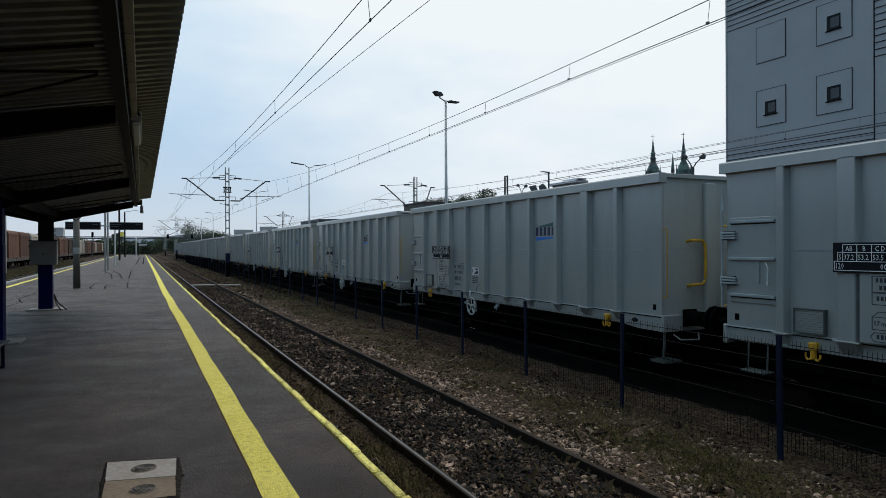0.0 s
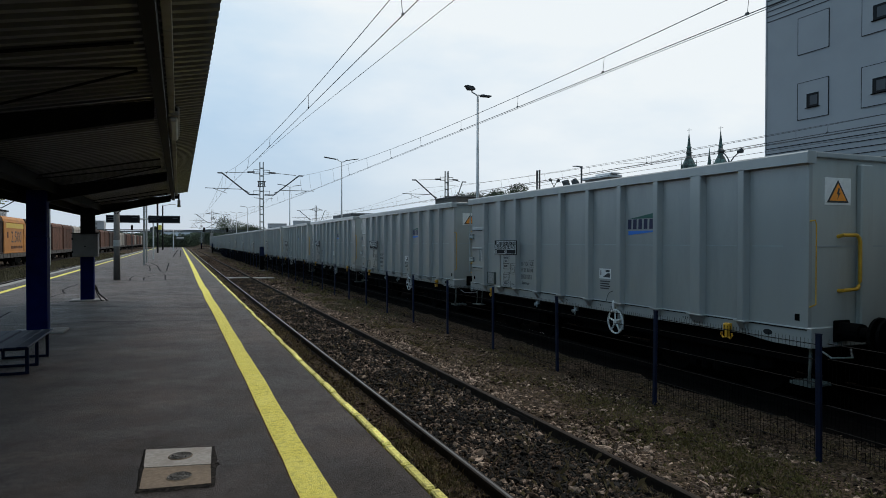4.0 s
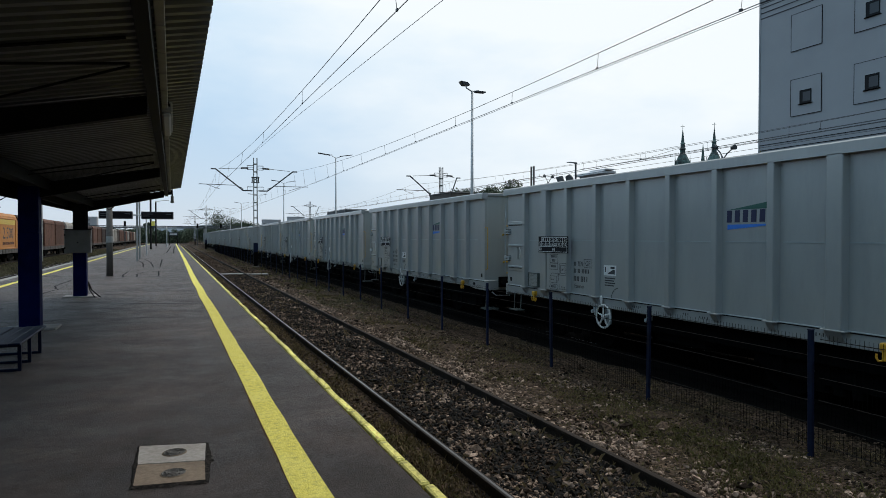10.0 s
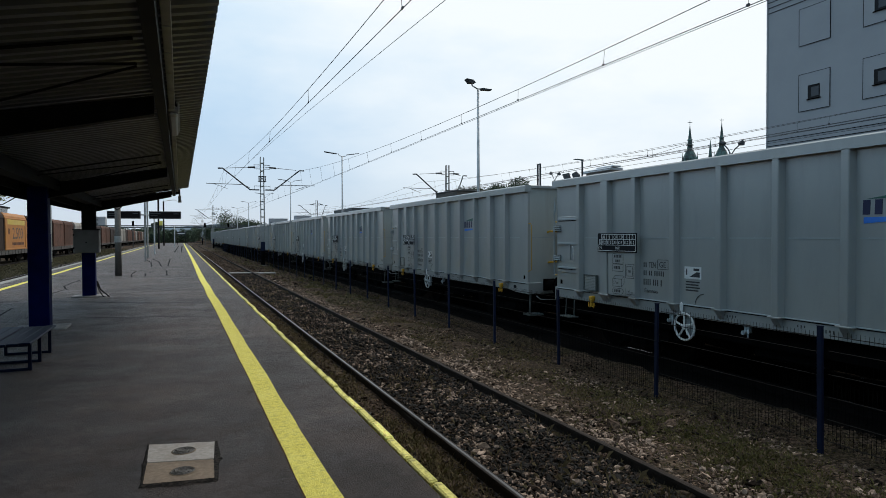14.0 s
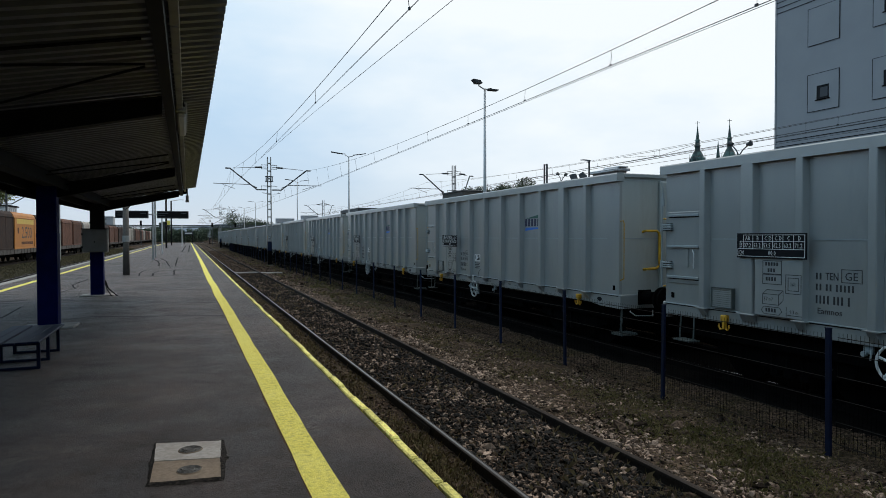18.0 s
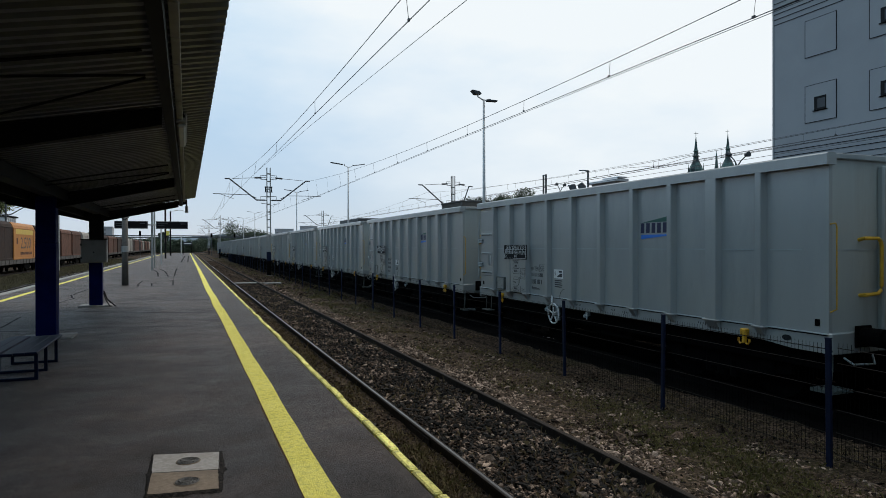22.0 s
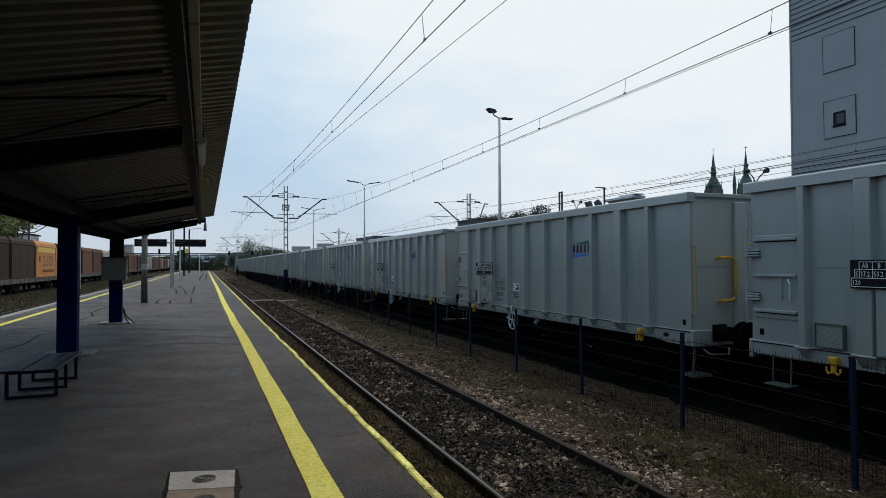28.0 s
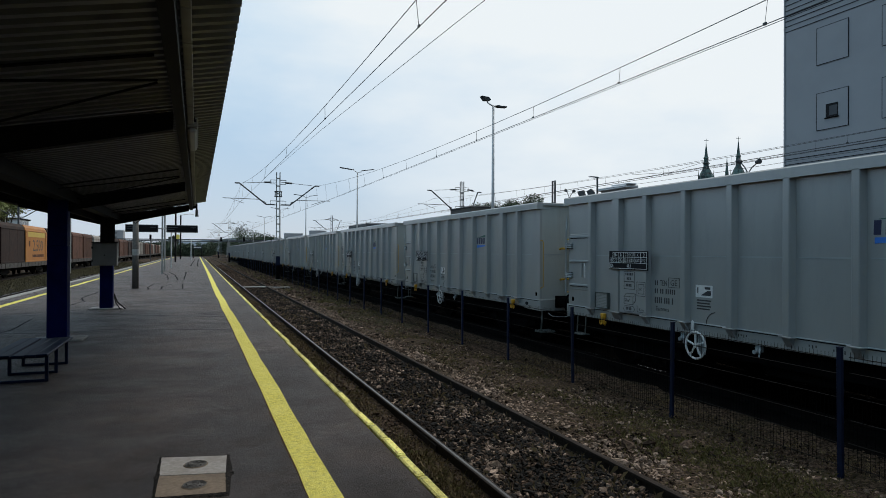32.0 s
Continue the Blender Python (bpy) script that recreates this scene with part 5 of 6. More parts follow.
# ---- overhead line ----
def build_mast(x, y, label, arms=((-1, 3.42), (1, 8.95)), top=8.1, base=-0.75, rack=True, paint=M_MAST):
    m = thing("catenary_mast", label, "catenary mast", "catenary masts")
    bm = B()
    for sx, sy in ((-1, -1), (-1, 1), (1, -1), (1, 1)):
        prism(bm, [(x + sx * 0.16, y + sy * 0.13), (x + sx * 0.105, y + sy * 0.13), (x + sx * 0.105, y + sy * 0.09), (x + sx * 0.16, y + sy * 0.09)], "z", 1.2, top)
    for k in range(int((top - 1.2) / 0.62)):
        z = 1.35 + 0.62 * k
        for f in (-1, 1):
            box(bm, x - 0.13, x + 0.13, y + f * 0.115 - 0.008, y + f * 0.115 + 0.008, z, z + 0.09)
    part("lattice_shaft", bm, paint, m)
    part("foot", box(B(), x - 0.24, x + 0.24, y - 0.22, y + 0.22, base - 0.1, base + 0.12, 0.03), M_POLE, m)
    part("painted_foot", box(B(), x - 0.150, x + 0.150, y - 0.122, y + 0.122, base + 0.1, 0.50, 0.01), M_UNDER, m, "black painted mast foot")
    part("band", box(B(), x - 0.166, x + 0.166, y - 0.136, y + 0.136, 0.50, 1.25, 0.01), M_FENCE, m, "dark blue band")
    if rack:
        bm = box(B(), x - 0.30, x + 0.30, y - 0.2, y + 0.2, 6.10, 6.14)
        for f in (-0.24, -0.1, 0.1, 0.24):
            rod(bm, (x + f, y, 6.14), (x + f, y, 6.5), 0.045, 6)
        box(bm, x - 0.30, x + 0.30, y - 0.2, y + 0.2, 6.5, 6.55)
        part("insulator_rack", bm, M_ARM, m)
    for s, tx in arms:
        arm = part("cantilever", pipe(B(), [(x + s * 0.25, y, 5.45), (x + s * 0.95, y, 5.45), (tx + s * 0.25, y, 7.1), (tx - s * 0.5 + s * 1.1, y, 7.1)], 0.06), M_ARM, m, "dark bent cantilever tube")
        part("tie_rod", rod(B(), (x + s * 0.2, y, 7.3), (tx, y, 7.12), 0.022, 5), M_ARM, arm)
        part("insulator", rod(B(), (x + s * 0.55, y, 7.27), (x + s * 1.1, y, 7.24), 0.07, 8), M_ARM, arm)
        part("registration_arm", pipe(B(), [(tx + s * 1.5, y, 5.88), (x + s * 1.5, y, 5.85), (x + s * 0.95, y, 5.6)], 0.028), M_ARM, arm)
        part("steady_arm", rod(B(), (tx + s * 0.9, y, 5.85), (tx - s * 0.1, y, 5.50), 0.018, 5), M_ARM, arm)
        for z in (7.3, 5.6):
            part("mast_bracket", pipe(B(), [(x + s * 0.15, y, z + 0.16), (x + s * 0.62, y, z + 0.16), (x + s * 0.62, y, z - 0.16), (x + s * 0.15, y, z - 0.16)], 0.03), M_ARM, arm)
    return m


build_mast(6.2, 53.7, "grey lattice catenary mast with two dark cantilevers beside the freight train")
build_mast(6.2, 137.0, "grey lattice catenary mast with two cantilevers farther along the line")
build_mast(6.2, 205.0, "distant grey catenary mast with two cantilevers", ((-1, 3.42 + 0.9), (1, 8.95 + 0.9)))
build_mast(6.2, -15.7, "grey lattice catenary mast behind the viewpoint")


def span(name, pts, r, material, parent):
    return part(name, pipe(B(), pts, r, 5), material, parent)


def build_line(x, y_supports, sag, zc, zs, label, droppers=True, gap=0.09, first=-0.22, start=2.2, step=4.4):
    """A contact wire and a sagging messenger wire with droppers."""
    t = thing("overhead_line", label, "overhead wire", "overhead lines")
    for k, (a, b) in enumerate(zip(y_supports, y_supports[1:])):
        st = first * (-1 if k % 2 else 1)
        f = lambda y: x + st * (1 - 2 * (y - a) / (b - a))
        ys = [a + (b - a) * i / 24 for i in range(25)]
        mz = [zs - 4 * sag * (y - a) * (b - y) / (b - a) ** 2 for y in ys]
        span("messenger_wire", [(x + 0.3 * (f(y) - x), y, z) for y, z in zip(ys, mz)], 0.0085, M_COPPER, t)
        span("contact_wire", [(f(a), a, zc), (f(b), b, zc)], 0.0085, M_COPPER, t)
        if gap:
            span("contact_wire", [(f(a) + gap, a, zc), (f(b) + gap, b, zc)], 0.006, M_COPPER, t)
        bm = B()
        for i in range(int((b - a - start - 0.5) / step) + 1):
            y = a + start + step * i
            z = zs - 4 * sag * (y - a) * (b - y) / (b - a) ** 2
            rod(bm, (x + 0.3 * (f(y) - x), y, z), (f(y), y, zc), 0.006, 4)
            box(bm, f(y) - 0.015, f(y) + 0.015, y - 0.03, y + 0.03, zc - 0.01, zc + 0.035)
        if droppers:
            tagged(part("dropper", bm, M_COPPER, t), kind="stuff")
    return t


build_line(3.40, (-15.7, 53.7, 137.0, 205.0), 1.26, 5.45, 7.08, "contact and messenger wires over the platform track", True, 0.0, 0.27, 1.6, 8.1)
build_line(8.95, (-15.7, 53.7, 137.0, 205.0), 1.24, 5.50, 7.05, "contact and messenger wires over the freight train", True, 0.09, -0.27, 3.68, 4.02)
ow = thing("overhead_line", "extra contact wire running out across the platform track", "overhead wire", "overhead lines")
span("contact_wire", [(5.02, -15.7, 5.45), (3.97, 9.9, 5.45), (3.61, 19.9, 5.45), (3.28, 33.5, 5.45), (3.2, 46.0, 5.47), (3.14, 53.7, 5.5)], 0.0055, M_COPPER, ow)


# ---- beyond the train ----
def build_yard_lamp(y, label, two=True):
    l = thing("yard_lamp", label, "street lamp", "yard lamps")
    x = 14.0
    part("pole", rod(B(), (x, y, -0.75), (x, y, 9.1), 0.10, 12, 0.055), M_GALV, l, smooth=True)
    for s, ln in ((-1, 1.0), (1, 0.75)):
        part("bracket", pipe(B(), [(x, y, 9.05), (x + s * 0.35, y - 0.05, 9.2 if s < 0 else 9.12), (x + s * ln * 0.4, y - 0.1, 9.35 if s < 0 else 9.10)], 0.035), M_GALV, l)
    big = y < 40
    bm = B()
    if big:
        prism(bm, [(x - 0.70, 9.50), (x - 0.33, 9.46), (x - 0.20, 9.32), (x - 0.52, 9.30)], "y", y - 0.2, y + 0.15)
    else:
        prism(bm, [(x - 1.65, 9.47), (x - 0.5, 9.32), (x - 0.5, 9.26), (x - 1.6, 9.39)], "y", y - 0.15, y + 0.15)
    part("floodlight", bm, M_ARM, l)
    part("lamp_head", prism(B(), [(x + 0.15, 9.10), (x + 0.72, 9.09), (x + 0.70, 9.03), (x + 0.2, 9.02)] if big else [(x + 0.4, 9.25), (x + 1.6, 9.44), (x + 1.6, 9.39), (x + 0.4, 9.19)], "y", y - 0.14, y + 0.14), M_ARM, l)


for y, lab in ((29.4, "tall galvanised pole with a tilted floodlight and a small lamp head"), (58.8, "galvanised lamp pole with two arms beyond the train"), (89.0, "far galvanised lamp pole with two arms"), (118, "distant galvanised lamp pole with two arms"), (147, "distant galvanised lamp pole with two arms"), (177, "most distant lamp pole with two arms")):
    build_yard_lamp(y, lab)


def build_building():
    b = thing("office_building", "tall windowless-looking grey panel building with small square windows", "building")
    X, Y1, Y0, top = 27.0, 23.42, -22.0, 27.0
    part("wall", box(B(), X, X + 16, Y0, Y1, -0.8, top), M_FACADE, b)
    part("roof", box(B(), X - 0.15, X + 16.15, Y0 - 0.15, Y1 + 0.15, top, top + 0.35, 0.02), M_JOINT, b)
    bm = B()
    for k in range(25):
        box(bm, X - 0.02, X + 0.01, 16.16, Y1 + 0.02, 0.26 * k, 0.26 * k + 0.03)
        box(bm, X - 0.02, X + 0.01, 16.16, Y1 + 0.02, 12.5 + 0.26 * k, 12.53 + 0.26 * k)
        box(bm, X - 0.022, X + 0.01, Y0, 16.12, 9.3 + 0.28 * k, 9.33 + 0.28 * k)
    part("lath_joints", bm, M_JOINT, b)
    part("corner_strip", box(B(), X - 0.03, X + 0.03, Y1 - 0.05, Y1 + 0.03, -0.8, top), M_FACADE2, b)
    part("joint", box(B(), X - 0.025, X + 0.01, 16.12, 16.16, -0.8, top), M_JOINT, b)
    for i, yc in enumerate((20.87, 17.81)):
        for j, zc in enumerate((8.25, 11.3)):
            g = part("facade_cassette", box(B(), X - 0.03, X + 0.0, -0.77, 0.77, -0.85, 0.85, 0.004), M_FACADE2, b)
            g.matrix_basis = pose(0, yc, zc)
            bm = B()
            for a in ((-0.788, -0.77, -0.868, 0.868), (0.77, 0.788, -0.868, 0.868), (-0.77, 0.77, -0.868, -0.85), (-0.77, 0.77, 0.85, 0.868)):
                box(bm, X - 0.036, X - 0.001, a[0], a[1], a[2], a[3])
            part("shadow_gap", bm, M_JOINT, g)
            if not (i == 0 and j == 1):
                # Dark margin beside and above the pane paints the shaded window reveal.
                w = part("window", box(B(), X - 0.045, X - 0.028, -0.30, 0.30, -0.34, 0.28), M_GLASS, g, "small square dark window")
                part("pane", box(B(), X - 0.05, X - 0.044, -0.25, 0.13, -0.26, 0.17), M_PANE, w)
                part("sill", box(B(), X - 0.09, X - 0.028, -0.35, 0.35, -0.39, -0.355), M_UNDER, w)


build_building()


def build_church():
    c = thing("church", "distant church with two green copper spires and a small turret", "church")
    D = 300.0

    def spire(x, y, z_base, z_top, w, body):
        t = part("tower", box(B(), x - w, x + w, y - w, y + w, -0.8, z_base), M_TOWER, c)
        h = z_top - z_base
        bm = B()
        for (f0, r0, f1, r1) in ((0.0, 1.05, 0.10, 1.1), (0.10, 1.1, 0.20, 0.85), (0.20, 0.85, 0.32, 0.50), (0.32, 0.42, 0.44, 0.40), (0.44, 0.60, 0.48, 0.36), (0.48, 0.36, 0.58, 0.32), (0.58, 0.46, 0.62, 0.27), (0.62, 0.27, 0.97, 0.04)):
            rod(bm, (x, y, z_base + h * f0), (x, y, z_base + h * f1), w * r0, 8, w * r1)
        for sx, sy in ((-1, -1), (-1, 1), (1, -1), (1, 1)):
            rod(bm, (x + sx * w * 0.8, y + sy * w * 0.8, z_base), (x + sx * w * 0.8, y + sy * w * 0.8, z_base + h * 0.26), w * 0.14, 5, 0.05)
        part("spire", bm, M_VERDI, t)
        bm = rod(B(), (x, y, z_base + h * 0.94), (x, y, z_top + 2.2), 0.14, 5)
        rod(bm, (x - 0.9, y + 0.9, z_top + 1.2), (x + 0.9, y - 0.9, z_top + 1.2), 0.14, 5)
        part("cross", bm, M_VERDI, t)
    spire(283.0, D, 45.0, 67.5, 3.7, True)
    spire(308.0, D, 47.0, 70.5, 3.7, True)
    t = part("turret", rod(B(), (293.0, D - 6, 30), (293.0, D - 6, 47), 1.0, 8), M_TOWER, c)
    part("turret_roof", rod(B(), (293.0, D - 6, 47), (293.0, D - 6, 58.0), 1.15, 8, 0.08), M_VERDI, t)
    part("nave", prism(B(), [(272, -0.8), (318, -0.8), (318, 30), (295, 42), (272, 30)], "y", D + 4, D + 60), M_TOWER, c)


build_church()


def leaf_cloud(name, blobs, n, size, material, parent, seed):
    """Many small leaf blades round a set of limb ends."""
    r = random.Random(seed)
    verts, faces = [], []
    for i in range(n):
        cx, cy, cz, rad = blobs[r.randrange(len(blobs))]
        a, u = r.uniform(0, math.tau), r.uniform(-1, 1)
        q = rad * r.random() ** 0.42
        s = math.sqrt(1 - u * u)
        p = Vector((cx + q * s * math.cos(a), cy + q * s * math.sin(a), cz + q * u * 0.85))
        e = Vector((r.gauss(0, 1), r.gauss(0, 1), r.gauss(0, 0.7))).normalized() * size * r.uniform(0.6, 1.4)
        f = Vector((r.gauss(0, 1), r.gauss(0, 1), r.gauss(0, 0.7))).normalized() * size * r.uniform(0.4, 0.8)
        k = len(verts)
        verts += [p - e, p + f, p + e, p - f]
        faces.append((k, k + 1, k + 2, k + 3))
    return raw(name, [tuple(v) for v in verts], faces, material, parent)


def build_tree(seed, h, material, label, n=9000, leaf=0.18):
    r = random.Random(seed)
    t = thing("tree", label, "tree", "trees")
    bm = rod(B(), (0, 0, -0.3), (0, 0, h * 0.45), h * 0.022, 8, h * 0.014)
    blobs = []
    for i in range(11):
        a, z0 = r.uniform(0, math.tau), h * r.uniform(0.25, 0.5)
        q, z1 = h * r.uniform(0.10, 0.30), h * r.uniform(0.5, 0.92)
        tip = (q * math.cos(a), q * math.sin(a), z1)
        rod(bm, (0, 0, z0), tip, h * 0.010, 5, h * 0.003)
        blobs.append((*tip, h * r.uniform(0.12, 0.20)))
    part("trunk", bm, M_BARK, t)
    leaf_cloud("crown", blobs, n, leaf, material, t, seed)
    return t


def build_trees():
    kinds = [build_tree(11, 11, M_LEAF, "fresh green tree behind the container train"), build_tree(12, 9, M_LEAF_D, "dull green distant tree by the railway", 9000, 0.34), build_tree(13, 13, M_LEAF, "tall green tree beside the tracks"), build_tree(14, 7, M_LEAF_D, "low bushy distant tree", 9000, 0.32), build_tree(15, 9, M_LEAF_D, "thin-leaved young tree beyond the train", 11000, 0.13)]
    r = random.Random(5)
    spots = [(-27, 98), (-52, 245), (-31, 92), (-64, 262), (56, 118), (-33, 104), (-29, 86), (-36, 96), (-26, 110), (-40, 108), (-35, 118), (-44, 98),
             (60, 112), (58, 108), (58, 124), (62, 116), (59, 121)]
    low = [(x + r.uniform(-3, 3), y + r.uniform(-14, 14)) for y in (240, 285, 345) for x in range(-75, 96, 9) if not (-24 < x < 20 and y < 300) and not 40 < x < 60]
    far_side = [(x + r.uniform(-4, 4), 400 + r.uniform(-20, 60)) for x in range(-120, 140, 22)]
    for i, (x, y) in enumerate(spots + low + far_side):
        k = i if i < 5 else (4 if 11 < i < len(spots) else r.choice((0, 2)) if i < len(spots) else r.choice((1, 3, 3)))
        s = 1.0 if i < 4 else (r.uniform(1.28, 1.42) if i == 4 or 11 < i < len(spots) else r.uniform(0.9, 1.15) if i < len(spots) else r.uniform(0.55, 0.95) if y < 370 else r.uniform(0.9, 1.5))
        m = pose(x, y, -0.75, 0, 0, r.uniform(0, 360))
        t = kinds[k] if i < 5 else copy_thing(kinds[k], m)
        t.matrix_basis = m @ Matrix.Scale(s, 4)

    rr = random.Random(77)
    blobs = []
    for i in range(240):
        x, y = rr.uniform(-115, 80), rr.uniform(352, 395)
        h = 4.5 + 5.0 * (0.5 + noise.noise((x * 0.03, 1, 0))) * rr.uniform(0.5, 1.2)
        h *= 1.75 if 21 < x < 42 else 1.2 if x > 42 else 0.9
        blobs += [(x, y, h * f - 0.75, h * 0.30) for f in (0.25, 0.55, 0.82)]
    for i in range(130):
        x = rr.uniform(-110, 6)
        y = rr.uniform(290, 320)
        h = (6.0 + 4.0 * (0.5 + noise.noise((x * 0.05, 7, 0))) * rr.uniform(0.6, 1.2)) * (0.55 if -26 < x < 10 else 1.0)
        blobs += [(x, y, h * f - 0.75, h * 0.30) for f in (0.2, 0.5, 0.8)]
    w = leaf_cloud("far_woods", blobs, 190000, 0.36, M_LEAF_D, None, 4)
    tagged(w, "dense dull green trees closing the far end of the tracks", kind="stuff")


build_trees()


# ---- standing container train ----
def build_flat(y0, length):
    f = thing("flat_wagon", "dusty low container flat wagon standing on the rails", "freight wagon", "flat wagons", pose(-14.9, y0, RAIL_Z))
    part("deck_frame", box(B(), -1.19, 1.19, 0.0, length, 1.0, 1.18, 0.02), M_FLAT, f)
    for s in (-1, 1):
        bm = box(B(), *sorted((s * 1.2, s * 1.28)), 0.0, length, 0.78, 1.18, 0.02)
        for k in range(int(length / 1.2)):
            box(bm, *sorted((s * 1.28, s * 1.31)), 0.3 + 1.2 * k, 0.45 + 1.2 * k, 0.8, 1.16)
        part("side_beam", bm, M_FLAT, f)
    part("centre_beam", box(B(), -0.3, 0.3, 0.2, length - 0.2, 0.5, 1.0), M_UNDER, f)
    for yb in (2.3, length - 2.3):
        bg = part("bogie", box(B(), -0.9, 0.9, yb - 0.25, yb + 0.25, 0.45, 0.9), M_UNDER, f)
        for s in (-1, 1):
            part("side_frame", prism(B(), [(yb - 1.3, 0.4), (yb - 1.2, 0.66), (yb + 1.2, 0.66), (yb + 1.3, 0.4), (yb + 0.5, 0.28), (yb - 0.5, 0.28)], "x", s * 1.0 - 0.08, s * 1.0 + 0.08), M_UNDER, bg)
        for ya in (-0.9, 0.9):
            bm = rod(B(), (-0.7, yb + ya, 0.46), (0.7, yb + ya, 0.46), 0.08)
            for s in (-1, 1):
                rod(bm, (s * 0.7, yb + ya, 0.46), (s * 0.83, yb + ya, 0.46), 0.46, 20)
            part("wheelset", bm, M_UNDER, bg)
    for x in (-0.875, 0.875):
        part("buffer", rod(B(), (x, length, 1.06), (x, length + 0.3, 1.06), 0.16, 10), M_UNDER, f)
    return f


def build_container(kind, L):
    mm = {"orange": M_CONT_O, "red": M_CONT_R, "brown": M_CONT, "pale": M_CONT_P}[kind]
    lab = {"orange": "orange bulk container with pale label on a flat wagon", "red": "rust-red bulk container on a flat wagon", "brown": "weathered brown bulk container on a flat wagon", "pale": "pale dusty bulk container on a flat wagon"}[kind]
    c = thing("container", lab, "container", "bulk containers")
    part("shell", prism(B(), [(-1.2, 0.0), (1.2, 0.0), (1.25, 0.1), (1.25, 2.65), (1.20, 2.95), (1.02, 3.2), (-1.02, 3.2), (-1.20, 2.95), (-1.25, 2.65), (-1.25, 0.1)], "y", 0.0, L), mm, c)
    if kind != "orange":
        for yy in (0.0, L - 0.12):
            part("corner_post", box(B(), 1.24, 1.30, yy, yy + 0.12, 0.05, 2.75), mm, c)
        for i in range(1, 3):
            yy = i * L / 3
            part("side_stile", box(B(), 1.25, 1.258, yy, yy + 0.05, 0.15, 2.65), mm, c)
    part("top_rail", box(B(), 1.12, 1.285, 0, L, 2.66, 2.76, 0.02), mm, c)
    part("bottom_rail", box(B(), 1.22, 1.305, 0, L, 0.0, 0.14, 0.02), mm, c)
    if kind == "orange":
        for yy in (0.0, L - 0.7):
            part("corner_post", box(B(), 1.24, 1.305, yy, yy + 0.7, 0.14, 2.66), mm, c)
        part("label", box(B(), 1.262, 1.268, 0.75, L - 0.75, 2.2, 2.64), M_CONT_Y, c, "pale yellow label")
        side = Matrix.Rotation(radians(90), 4, "Z") @ Matrix.Rotation(radians(90), 4, "X")
        writing("lettering", "2.500", 1.45, Matrix.Translation((1.256, 2.6, 0.95)) @ side @ Matrix.Diagonal((1.25, 1.0, 1, 1)), M_INK, c)
        bm = B()
        for i in range(9):
            box(bm, 1.25, 1.257, 2.6 + 0.5 * i, 3.02 + 0.5 * i, 0.4, 0.64)
        box(bm, 1.25, 1.257, 1.2, 1.7, 1.35, 1.85)
        tagged(part("print_bars", bm, M_CONT_R, c), kind="stuff")
    return c


def build_container_train():
    z0 = RAIL_Z + 1.18
    # The rows from -63 to 26 are unseen, added to block low sky.
    starts = [(-63.4 + 15.0 * (k // 2) + 7.4 * (k % 2), 7.1) for k in range(12)] + [(26.6, 7.1), (34.0, 7.1), (41.5, 7.1), (48.9, 7.1), (56.4, 7.2), (63.9, 8.2), (72.6, 6.3), (79.2, 6.4)] + [(86.3 + 7.8 * k + 0.9 * (k // 2), 7.2) for k in range(26)]
    flats = [(-63.8 + 15.0 * k, 14.7) for k in range(6)] + [(26.2, 14.7), (41.2, 14.8), (56.2, 16.1), (72.5, 13.3)] + [(86.1 + 16.5 * k, 15.3) for k in range(13)]
    for y, length in flats:
        build_flat(y, length)
    made = {}
    for n, (y, L) in enumerate(starts):
        kind = "orange" if n == 17 else "pale" if n in (22, 31, 32, 38, 43) else "red" if n in (20, 21, 24, 26, 27, 30, 34, 35, 37, 40, 42) else "brown"
        key = (kind, L)
        if key in made:
            copy_thing(made[key], pose(-14.9, y, z0))
        else:
            made[key] = build_container(kind, L)
            made[key].matrix_basis = pose(-14.9, y, z0)


build_container_train()


